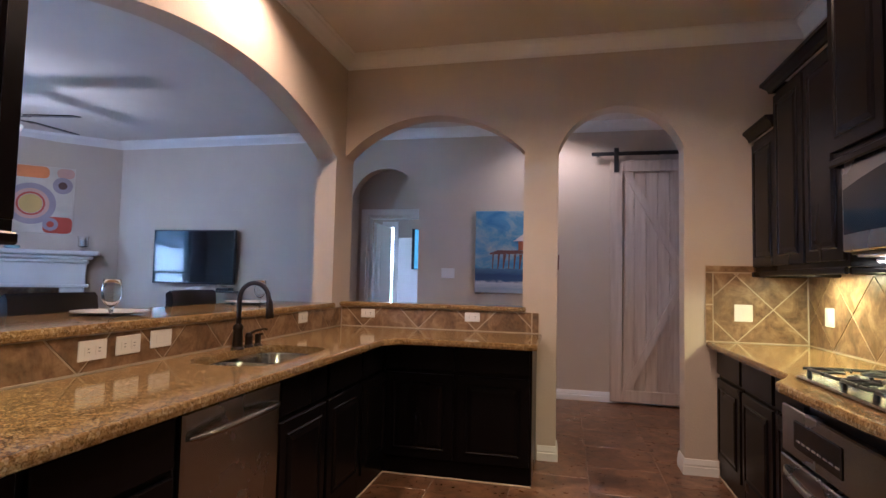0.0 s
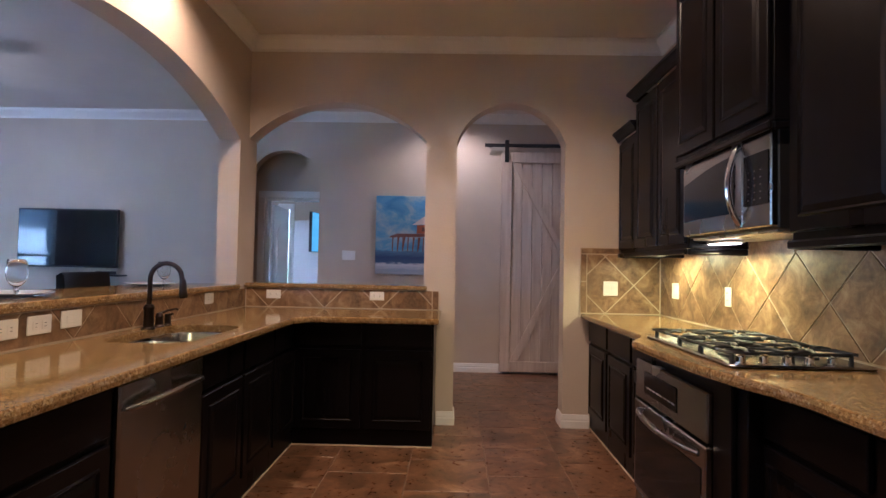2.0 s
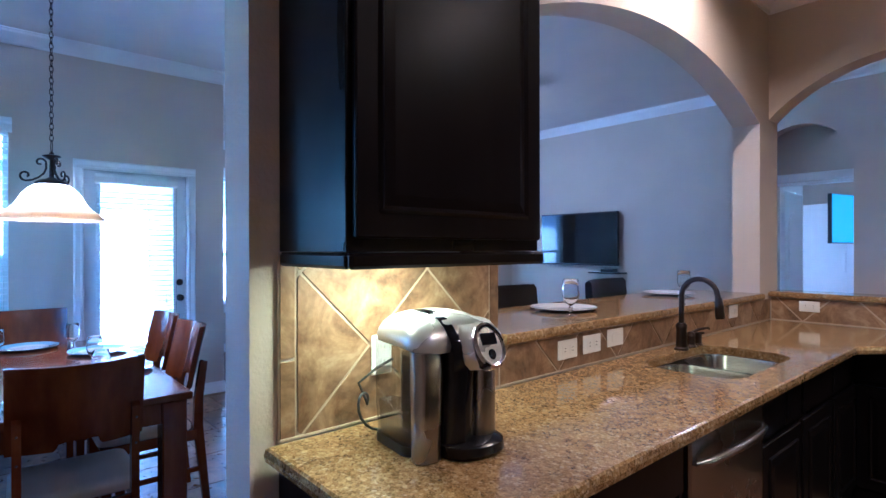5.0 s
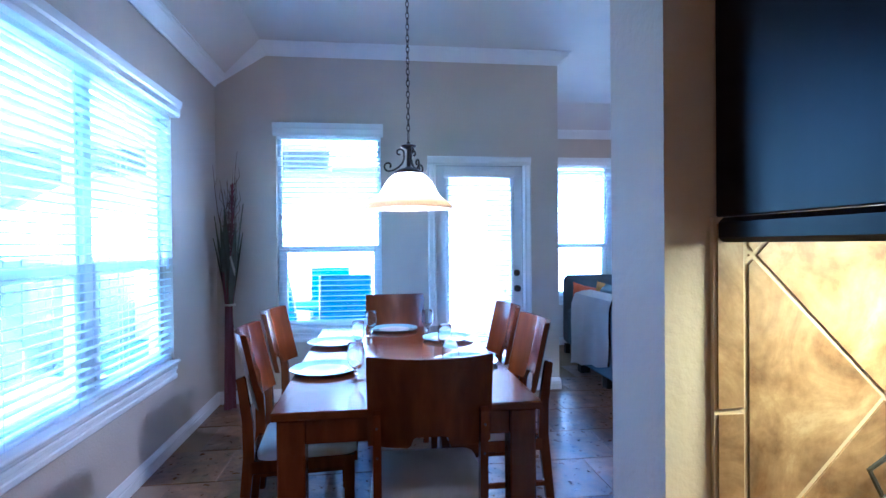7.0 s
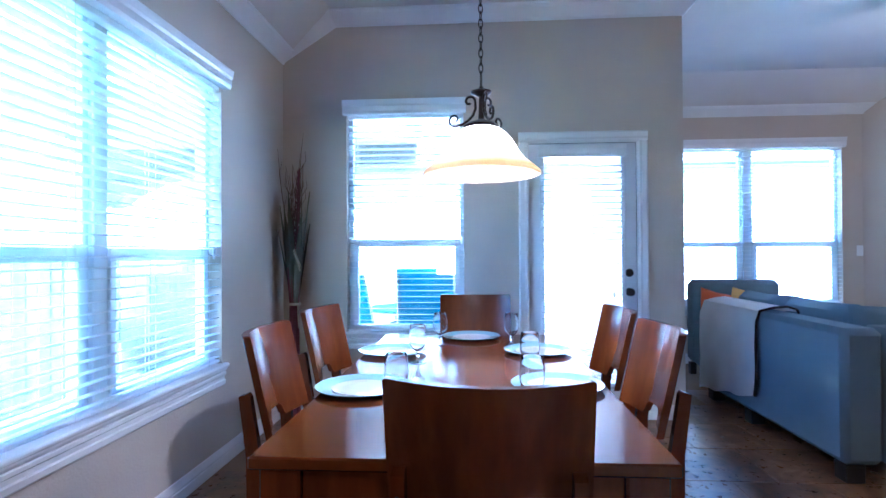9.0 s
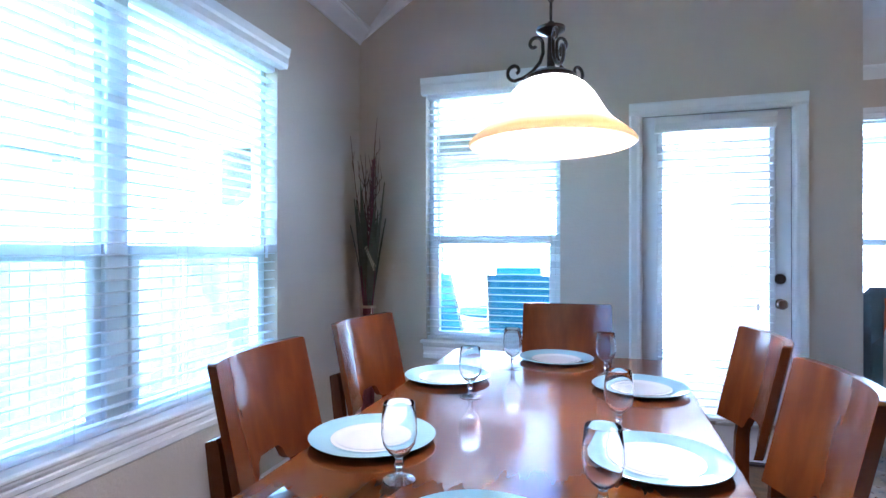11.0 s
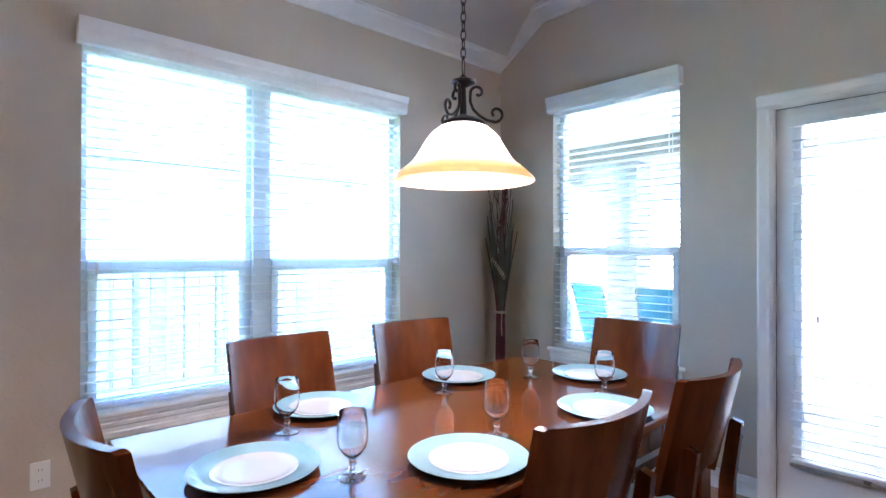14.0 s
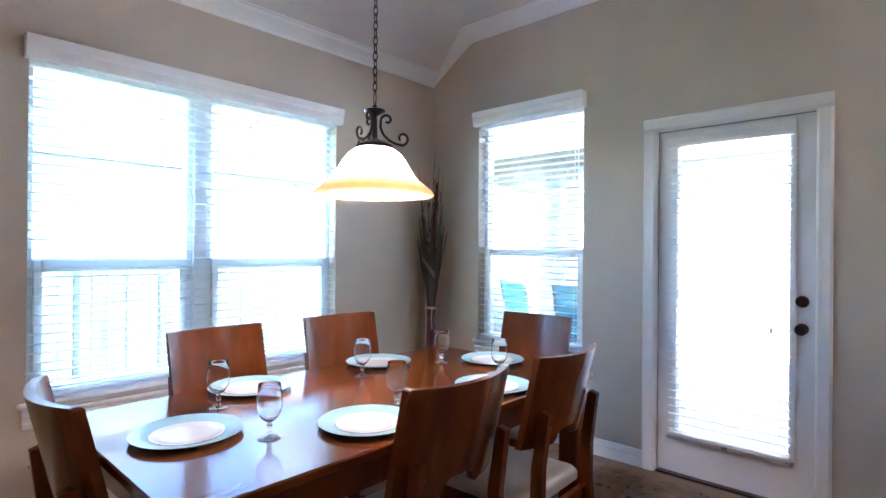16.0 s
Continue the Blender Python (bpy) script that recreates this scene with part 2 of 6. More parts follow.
def blown_glass(name):
    m, n, l, b = node_mat(name)
    g = n.new("ShaderNodeBsdfGlass")
    n.remove(b)
    g.inputs["Color"].default_value, g.inputs["Roughness"].default_value, g.inputs["IOR"].default_value = (0.98, 0.985, 0.99, 1), 0.0, 1.36
    l.new(g.outputs[0], n["Material Output"].inputs[0])
    return m


DRINK = blown_glass("clear_glassware")
THINGLASS = glassware("thin_clear_glass", (0.93, 0.94, 0.945), 0.0, 0.8)
SMOKE = glassware("smoky_clear_plastic", (0.74, 0.75, 0.77), 0.03, 0.22)
FENCE = wood("weathered_fence_wood", (0.10, 0.093, 0.082), (0.155, 0.145, 0.13), (0.21, 0.198, 0.18), 0.85, (1, 1, 0.1))
GRASS = paint("lawn", (0.07, 0.11, 0.035), 0.95, 80, 0.8, 0.4)
CONCRETE = paint("patio_concrete", (0.72, 0.70, 0.67), 0.85, 60, 0.3, 0.08)
BRICKM = stone("brown_brick", [(0.3, (0.11, 0.085, 0.07)), (0.6, (0.17, 0.135, 0.11)), (0.8, (0.22, 0.18, 0.15))], 6, 0.85, 0.3)
ROOFM = stone("grey_roof_shingle", [(0.3, (0.16, 0.14, 0.13)), (0.8, (0.28, 0.25, 0.23))], 8, 0.9, 0.4)
SLING = paint("teal_sling_cloth", (0.05, 0.20, 0.27), 0.8, 300, 0.4, 0.08, True)
STEM = paint("dried_stem", (0.095, 0.050, 0.040), 0.8, 90, 0.4, 0.3, True)
STEMG = paint("dried_leaf", (0.095, 0.100, 0.072), 0.8, 90, 0.4, 0.3, True)
STEMP = paint("purple_dried_flower", (0.135, 0.034, 0.050), 0.85, 120, 0.6, 0.3, True)
TIE = paint("raffia_tie", (0.55, 0.46, 0.32), 0.9, 120, 0.4, 0.1, True)
LED = glow("lamp_diffuser", (1.0, 0.80, 0.45), 0.9)


def shade_glass():
    m, n, l, b = node_mat("alabaster_shade_glass")
    t, mx = n.new("ShaderNodeBsdfTranslucent"), n.new("ShaderNodeMixShader")
    tc, sep = n.new("ShaderNodeTexCoord"), n.new("ShaderNodeSeparateXYZ")
    l.new(tc.outputs["Object"], sep.inputs[0])
    band = n.new("ShaderNodeMapRange")
    band.inputs["From Min"].default_value, band.inputs["From Max"].default_value = 0.0, 0.10
    l.new(sep.outputs[2], band.inputs["Value"])
    wob = noise_tex(n, l, coords(n, l, (1, 1, 1), True), 9, 4)
    add = n.new("ShaderNodeMath")
    add.operation = "MULTIPLY_ADD"
    add.inputs[1].default_value = 0.35
    l.new(wob, add.inputs[0]), l.new(band.outputs[0], add.inputs[2])
    col = ramp(n, l, add.outputs[0], [(0.12, (0.62, 0.47, 0.30)), (0.34, (0.78, 0.56, 0.31)), (0.62, (0.93, 0.82, 0.63)), (1.0, (0.93, 0.89, 0.81))])
    l.new(col, b.inputs["Base Color"]), l.new(col, t.inputs[0])
    b.inputs["Roughness"].default_value, mx.inputs[0].default_value = 0.15, 0.55
    l.new(b.outputs[0], mx.inputs[1]), l.new(t.outputs[0], mx.inputs[2])
    l.new(mx.outputs[0], n["Material Output"].inputs[0])
    return m


SHADE = shade_glass()


# ---- mesh helpers ----
def box(bm, x0, x1, y0, y1, z0, z1, c=0.0, m=None):
    """A box with chamfered edges."""
    lo, hi = (min(x0, x1), min(y0, y1), min(z0, z1)), (max(x0, x1), max(y0, y1), max(z0, z1))
    c = min(c, *(0.45 * (b - a) for a, b in zip(lo, hi)))

    def at(v):
        return bm.verts.new(m @ Vector(v) if m else v)
    if c <= 0:
        v = [at((hi[0] if i & 1 else lo[0], hi[1] if i & 2 else lo[1], hi[2] if i & 4 else lo[2])) for i in range(8)]
        for f in ((0, 2, 3, 1), (4, 5, 7, 6), (0, 1, 5, 4), (2, 6, 7, 3), (0, 4, 6, 2), (1, 3, 7, 5)):
            bm.faces.new([v[k] for k in f])
        return
    v = {}
    for i in range(8):
        corner = [hi[a] if i >> a & 1 else lo[a] for a in range(3)]
        inner = [corner[a] + (-c if i >> a & 1 else c) for a in range(3)]
        for a in range(3):
            p = list(inner)
            p[a] = corner[a]
            v[i, a] = at(p)
        bm.faces.new([v[i, 0], v[i, 1], v[i, 2]])
    for a in range(3):
        b, d = (a + 1) % 3, (a + 2) % 3
        for s in (0, 1):
            base = s << a
            ring = [base, base | 1 << b, base | 1 << b | 1 << d, base | 1 << d]
            bm.faces.new([v[k, a] for k in ring])
        for s in (0, 1):
            for t in (0, 1):
                i = (s << b) | (t << d)
                j = i | 1 << a
                bm.faces.new([v[i, b], v[j, b], v[j, d], v[i, d]])


def tube(bm, pts, r, seg=8, close=False, caps=True):
    """A round rod along points; r is one radius, or one for each point."""
    pts = [Vector(p) for p in pts]
    rings, n = [], len(pts)
    side = None
    for k, p in enumerate(pts):
        a, b = pts[k - 1 if close or k else 0], pts[(k + 1) % n if close or k < n - 1 else k]
        d = (b - a).normalized()
        if side is None:
            side = d.orthogonal().normalized()
        side = (side - d * side.dot(d)).normalized()
        up = d.cross(side)
        q = r[k] if isinstance(r, (list, tuple)) else r
        rings.append([bm.verts.new(p + q * (math.cos(2 * math.pi * s / seg) * side + math.sin(2 * math.pi * s / seg) * up)) for s in range(seg)])
    for k in range(n if close else n - 1):
        p, q = rings[k], rings[(k + 1) % n]
        for s in range(seg):
            bm.faces.new([p[s], p[(s + 1) % seg], q[(s + 1) % seg], q[s]])
    if caps and not close:
        bm.faces.new(rings[0][::-1]), bm.faces.new(rings[-1])


def lathe(bm, profile, seg=32, at=(0, 0, 0)):
    """A turned shape: (radius, height) points round the z axis."""
    rings = []
    for r, z in profile:
        if r < 1e-5:
            rings.append([bm.verts.new((at[0], at[1], at[2] + z))])
        else:
            rings.append([bm.verts.new((at[0] + r * math.cos(2 * math.pi * s / seg), at[1] + r * math.sin(2 * math.pi * s / seg), at[2] + z)) for s in range(seg)])
    for p, q in zip(rings, rings[1:]):
        for s in range(seg):
            t = (s + 1) % seg
            some = [p[s % len(p)], p[t % len(p)], q[t % len(q)], q[s % len(q)]]
            some = [x for k, x in enumerate(some) if x not in some[:k]]
            if len(some) > 2:
                bm.faces.new(some)


def prism(bm, poly, put, d0, d1):
    """A flat outline with thickness: put(u, v, d) gives the place."""
    a, b = ([bm.verts.new(put(u, v, d)) for u, v in poly] for d in (d0, d1))
    bm.faces.new(a), bm.faces.new(b[::-1])
    for k in range(len(poly)):
        j = (k + 1) % len(poly)
        bm.faces.new([a[k], b[k], b[j], a[j]])


def flat_xz(u, v, d):
    return (u, d, v)


def flat_yz(u, v, d):
    return (d, u, v)


def flat_xy(u, v, d):
    return (u, v, d)


def sweep(bm, profile, path, flip=1):
    """A moulding: (out, up) profile carried along level path points, mitred; out is to the path's left times flip."""
    pts = [Vector(p) for p in path]
    rings = []
    for k, p in enumerate(pts):
        d0 = (p - pts[k - 1]).normalized() if k else (pts[1] - p).normalized()
        d1 = (pts[k + 1] - p).normalized() if k < len(pts) - 1 else d0
        h0, h1 = (Vector((-d.y, d.x, 0)).normalized() * flip for d in (d0, d1))
        h = (h0 + h1) / max(0.2, 1 + h0.dot(h1))
        rings.append([bm.verts.new(p + h * o + Vector((0, 0, u))) for o, u in profile])
    m = len(profile)
    for a, b in zip(rings, rings[1:]):
        for k in range(m):
            bm.faces.new([a[k], a[(k + 1) % m], b[(k + 1) % m], b[k]])
    bm.faces.new(rings[0]), bm.faces.new(rings[-1][::-1])


def part(name, bm, material, parent=None, label="", smooth=False):
    """Links a bmesh as one mesh object, under a thing or part if one is given."""
    bmesh.ops.recalc_face_normals(bm, faces=bm.faces)
    me = bpy.data.meshes.new(name)
    bm.to_mesh(me)
    bm.free()
    me.materials.append(material)
    if smooth:
        me.shade_smooth()
        me.set_sharp_from_angle(angle=radians(40))
    ob = new(name, me)
    ob.parent = parent
    if label:
        ob["label"] = label
    return ob


def B():
    return bmesh.new()


def block(name, dims, material, parent=None, c=0.003, label="", m=None):
    bm = B()
    box(bm, *dims, c, m)
    return part(name, bm, material, parent, label)


def thing(name, m, label, category, group=""):
    ob = new(name)
    ob.matrix_basis = m
    return tagged(ob, label, category, group)


def piece(name, mesh, m, parent):
    """One of many alike pieces on a shared mesh."""
    ob = new(name, mesh)
    ob.matrix_basis, ob.parent = m, parent
    return ob


def setting(name, bm, material, label, category, smooth=False):
    return tagged(part(name, bm, material, None, "", smooth), label, category, kind="structure")


def arch(u0, u1, spring, rise, n=24):
    """Points of a segmental arch from (u0, spring) to (u1, spring)."""
    h, mid = (u1 - u0) / 2, (u0 + u1) / 2
    r = (h * h + rise * rise) / (2 * rise)
    a = math.asin(min(1, h / r))
    return [(mid + r * math.sin(-a + 2 * a * k / n), spring + rise - r + r * math.cos(-a + 2 * a * k / n)) for k in range(n + 1)]

# ---- structure ----
XL, XLO = -1.87, -2.04      # wall between kitchen and living room, both faces
XR, YF, YFO = 1.50, 4.29, 4.46
YS, XD, YD = -1.09, -5.94, 1.965
YH, XW, H = 6.44, -8.0, 3.12

bm = B()
box(bm, -8.4, 3.2, -1.35, 11.0, -0.30, -0.006)
floor = setting("floor", bm, GROUT, "brown mottled slate tile floor with thin tan grout", "floor")

# ceiling: flat, with sloped strips along the outer walls of dining and living room
bm = B()
box(bm, -7.55, 3.2, -0.69, 11.0, H, H + 0.2)
prism(bm, [(-1.35, 2.72), (-1.05, 2.79), (-0.69, H), (-0.69, H + 0.2), (-1.35, H + 0.2)], flat_yz, -6.3, 3.2)
prism(bm, [(-8.3, 2.72), (-7.98, 2.80), (-7.55, H), (-7.55, H + 0.2), (-8.3, H + 0.2)], flat_xz, 1.7, 11.0)
setting("ceiling", bm, CEIL, "pale painted flat ceiling with sloped edges", "ceiling")



def rounded(bm, r=0.014):
    """Rounds the plaster corners of an arch wall."""
    edges = [e for e in bm.edges if not all(v.co.z < 0.01 for v in e.verts) and not all(v.co.z > H - 0.01 for v in e.verts) and len(e.link_faces) == 2 and e.calc_face_angle(0) > 0.8]
    bmesh.ops.bevel(bm, geom=edges, offset=r, segments=3, affect="EDGES", clamp_overlap=True)


# wall between kitchen and living room, with a wide arch over the bar
bm = B()
prism(bm, [(0.674, 0), (1.557, 0), (1.557, 2.24)] + arch(1.557, 4.117, 2.24, 0.30)[1:-1] + [(4.117, 2.24), (4.117, 0), (YFO, 0), (YFO, H), (0.674, H)], flat_yz, XLO, XL)
rounded(bm)
setting("wall_arch_west", bm, WALL, "beige textured wall with a wide arch above the bar", "wall")
bm = B()
box(bm, XLO, XL, 1.557, 4.117, 0, 1.062)
setting("wall_bar", bm, WALL, "low beige wall carrying the breakfast bar", "wall")
# wall with the two arches
bm = B()
prism(bm, [(XL, 2.290)] + arch(XL, -0.41, 2.290, 0.312)[1:-1] + [(-0.41, 2.290), (-0.41, 0), (-0.158, 0), (-0.158, 2.285)] + arch(-0.158, 0.718, 2.285, 0.325)[1:-1]
      + [(0.718, 2.285), (0.718, 0), (XR + 0.2, 0), (XR + 0.2, H), (XL, H)], flat_xz, YF, YFO)
rounded(bm)
setting("wall_arch_north", bm, WALL, "beige wall with an arched opening and an arched doorway", "wall")
bm = B()
box(bm, XL, -0.41, YF, YFO, 0, 1.072)
setting("wall_ledge", bm, WALL, "low beige wall under the arched opening", "wall")


def holed(name, u0, u1, z0, z1, holes, d0, d1, put, label, material=WALL):
    """A wall with rectangular holes (u0, u1, z0, z1), ordered along it and not overlapping."""
    bm = B()
    at = u0
    for a, b, c, d in holes:
        prism(bm, [(at, z0), (a, z0), (a, z1), (at, z1)], put, d0, d1)
        if c > z0:
            prism(bm, [(a, z0), (b, z0), (b, c), (a, c)], put, d0, d1)
        prism(bm, [(a, d), (b, d), (b, z1), (a, z1)], put, d0, d1)
        at = b
    prism(bm, [(at, z0), (u1, z0), (u1, z1), (at, z1)], put, d0, d1)
    return setting(name, bm, material, label, "wall")


holed("wall_south", -6.14, XR + 0.2, 0, 3.1, [(-4.935, -3.165, 0.59, 2.29)], YS - 0.16, YS, flat_xz, "beige wall with a wide double window")
holed("wall_dining_west", YS, YD, 0, H + 0.1, [(-0.585, 0.325, 0.63, 2.37), (0.80, 1.65, 0, 2.10)], XD - 0.2, XD, flat_yz, "beige wall with a window and a glazed patio door")
holed("wall_kitchen_east", YS - 0.16, 6.6, 0, H, [], XR, XR + 0.2, flat_yz, "beige kitchen wall behind the cabinets")
holed("wall_living_south", XW - 0.2, XD - 0.2, 0, H + 0.1, [], YD - 0.2, YD, flat_xz, "beige living room wall")
holed("wall_living_west", YD, 6.9, 0, H + 0.1, [(2.46, 4.44, 0.65, 2.43)], XW - 0.2, XW, flat_yz, "beige living room wall with a wide window")
# wall with the television, the niche arch and the sliding barn door
bm = B()
prism(bm, [(-8.2, 0), (-2.70, 0), (-2.70, 2.30)] + arch(-2.70, -1.83, 2.30, 0.36)[1:-1] + [(-1.83, 2.30), (-1.83, 0), (2.6, 0), (2.6, H + 0.1), (-8.2, H + 0.1)], flat_xz, YH, YH + 0.15)
setting("wall_hall_north", bm, WALL, "beige wall with an arched passage to a bedroom door", "wall")
bm = B()
prism(bm, [(-6.10, 6.50), (-6.25, 6.50), (-8.06, 4.80), (-8.06, 4.60)], flat_xy, 0, H + 0.1)
setting("wall_fireplace", bm, WALL, "beige diagonal corner wall above the fireplace", "wall")
bm = B()
box(bm, 2.4, 2.6, YFO, YH, 0, H)
setting("wall_hall_east", bm, WALL, "plain beige wall closing the hall", "wall")
# passage behind the arch, bedroom wall with its door opening, bedroom
YB = 6.80
holed("wall_bedroom", -3.05, -1.55, 0, H, [(-2.62, -1.80, 0, 2.11)], YB, YB + 0.12, flat_xz, "beige wall round the bedroom door")
for name, x in (("wall_passage_west", -2.90), ("wall_passage_east", -1.83)):
    bm = B()
    box(bm, x, x + 0.15, YH + 0.15, YB, 0, H)
    setting(name, bm, WALL, "beige passage wall", "wall")
holed("wall_bedroom_north", -5.2, 0.2, 0, H, [(-3.31, -3.18, 0.05, 2.25)], 9.6, 9.75, flat_xz, "beige bedroom wall with a tall window")
# the opening here is out of view, added to let sky light into the bedroom
holed("wall_bedroom_west", YB + 0.12, 9.6, 0, H, [(7.6, 9.0, 0.6, 2.3)], -5.2, -5.05, flat_yz, "beige bedroom wall with an unseen opening added for daylight")
holed("wall_bedroom_east", YB + 0.12, 9.6, 0, H, [], 0.05, 0.2, flat_yz, "beige bedroom wall")

# crown mouldings
CROWN = [(0, 0), (0, -0.105), (0.012, -0.105), (0.018, -0.088), (0.05, -0.055), (0.078, -0.030), (0.085, -0.012), (0.098, -0.010), (0.098, 0)]


def crown(name, path, flip):
    bm = B()
    sweep(bm, CROWN, path, flip)
    return setting(name, bm, TRIM, "white crown moulding under the ceiling", "crown moulding")


crown("trim_crown_kitchen", [(XL, 0.674, H), (XL, YF, H), (XR, YF, H), (XR, YS, H)], -1)
crown("trim_crown_living", [(XLO, 0.674, H), (XLO, YFO, H), (XR, YFO, H)], 1)
crown("trim_crown_hall", [(2.4, YH, H), (-6.16, YH, H), (-7.99, 4.73, H)], 1)
bm = B()
# dining: along the low window wall, up the slope and along the patio-door wall
sweep(bm, CROWN, [(3.0, YS, 2.84), (XD, YS, 2.84)], -1)
setting("trim_crown_dining_south", bm, TRIM, "white crown moulding on the window wall", "crown moulding")
bm = B()
rings = []
for y, z in ((-1.09, 2.845), (-0.70, H), (YD, H)):
    rings.append([bm.verts.new((XD + o, y + (-u * 0.35 if y > -1.0 and y < 0 else 0), z + u)) for o, u in CROWN])
for a, b in zip(rings, rings[1:]):
    for k in range(len(CROWN)):
        bm.faces.new([a[k], a[(k + 1) % len(CROWN)], b[(k + 1) % len(CROWN)], b[k]])
bm.faces.new(rings[0]), bm.faces.new(rings[-1][::-1])
setting("trim_crown_dining_west", bm, TRIM, "white crown moulding following the sloped ceiling", "crown moulding")
crown("trim_crown_return", [(XD, YD - 0.002, H), (XD, YD, H), (XD - 1.6, YD, H)], -1)
bm = B()
sweep(bm, CROWN, [(XW, 2.0, 2.86), (XW, 4.78, 2.86)], -1)
setting("trim_crown_living_west", bm, TRIM, "white crown moulding on the living room window wall", "crown moulding")

# baseboards
BASE = [(0, 0), (0.016, 0), (0.016, 0.055), (0.012, 0.060), (0.014, 0.072), (0.010, 0.088), (0.006, 0.105), (0, 0.108)]


def baseboard(path, flip=1):
    bm = B()
    sweep(bm, BASE, path, flip)
    return setting("baseboard", bm, TRIM, "white moulded baseboard along the wall", "baseboard")


baseboard([(XLO, YFO, 0), (XLO, 0.674, 0), (XL, 0.674, 0), (XL, 0.72, 0)], -1)
baseboard([(-0.29, YF, 0), (-0.158, YF, 0), (-0.158, YFO, 0), (XLO, YFO, 0)], -1)
baseboard([(XR, YFO, 0), (0.718, YFO, 0), (0.718, YF, 0), (0.93, YF, 0)], -1)
baseboard([(-6.18, YH, 0), (-2.70, YH, 0)], -1)
baseboard([(-1.83, YH, 0), (2.4, YH, 0)], -1)
baseboard([(XR, YS, 0), (XD, YS, 0), (XD, 0.742, 0)], -1)
baseboard([(XD, 1.702, 0), (XD, YD, 0), (XD - 2.0, YD, 0)], -1)
baseboard([(XW, YD, 0), (XW, 4.75, 0)], -1)


# ---- windows and doors ----
def blind(parent, u0, u1, z0, z1, put_m, depth=0.05, ladders=3, spacing=0.046):
    """Slats, ladder cords and bottom rail. put_m maps (along, out, up) to the world, out towards the room."""
    bm = B()
    w = u1 - u0
    n = 4
    top = [bm.verts.new((u, -depth / 2 + depth * k / n, 0.003 * (1 - ((2 * k / n) - 1) ** 2) + 0.0028)) for u in (0, w) for k in range(n + 1)]
    bot = [bm.verts.new((u, -depth / 2 + depth * k / n, 0.003 * (1 - ((2 * k / n) - 1) ** 2))) for u in (0, w) for k in range(n + 1)]
    for k in range(n):
        bm.faces.new([top[k], top[k + 1], top[n + 2 + k], top[n + 1 + k]])
        bm.faces.new([bot[k], bot[n + 1 + k], bot[n + 2 + k], bot[k + 1]])
    for s in ((0, n + 1), (n, 2 * n + 1)):
        bm.faces.new([top[s[0]], top[s[1]], bot[s[1]], bot[s[0]]])
    first = part("slat", bm, SLAT, parent)
    count = int((z1 - z0 - 0.03) / spacing)
    first.matrix_basis = put_m @ pose(u0, 0, z0 + 0.03, random.uniform(-2, 2) + 4, 0, 0)
    for k in range(1, count):
        piece("slat", first.data, put_m @ pose(u0, 0, z0 + 0.03 + k * spacing, random.uniform(-1.5, 1.5) + 4, random.uniform(-0.06, 0.06), 0), parent)
    r = block("bottom_rail", (u0, u1, -0.026, 0.026, z0, z0 + 0.018), SLAT, parent, 0.004)
    r.matrix_basis = put_m
    for k in range(ladders):
        u = u0 + w * (0.07 + 0.86 * k / max(1, ladders - 1))
        bm = B()
        for s in (-1, 1):
            tube(bm, [(u, s * (depth / 2 + 0.001), z0), (u, s * (depth / 2 + 0.001), z1)], 0.0012, 5)
        tube(bm, [(u + 0.012, 0, z0), (u + 0.012, 0, z1)], 0.0012, 5)
        part("ladder_cord", bm, CORD, parent).matrix_basis = put_m


def valance(parent, u0, u1, z0, z1, put_m, out=0.06):
    bm = B()
    prof = [(0, 0), (out - 0.012, 0), (out - 0.004, 0.02), (out - 0.004, 0.055), (out + 0.004, 0.068), (out + 0.012, z1 - z0), (0, z1 - z0)]
    prism(bm, prof, lambda a, b, d: (d, a, z0 + b), u0, u1)
    part("valance", bm, TRIM, parent, "white moulded blind valance").matrix_basis = put_m


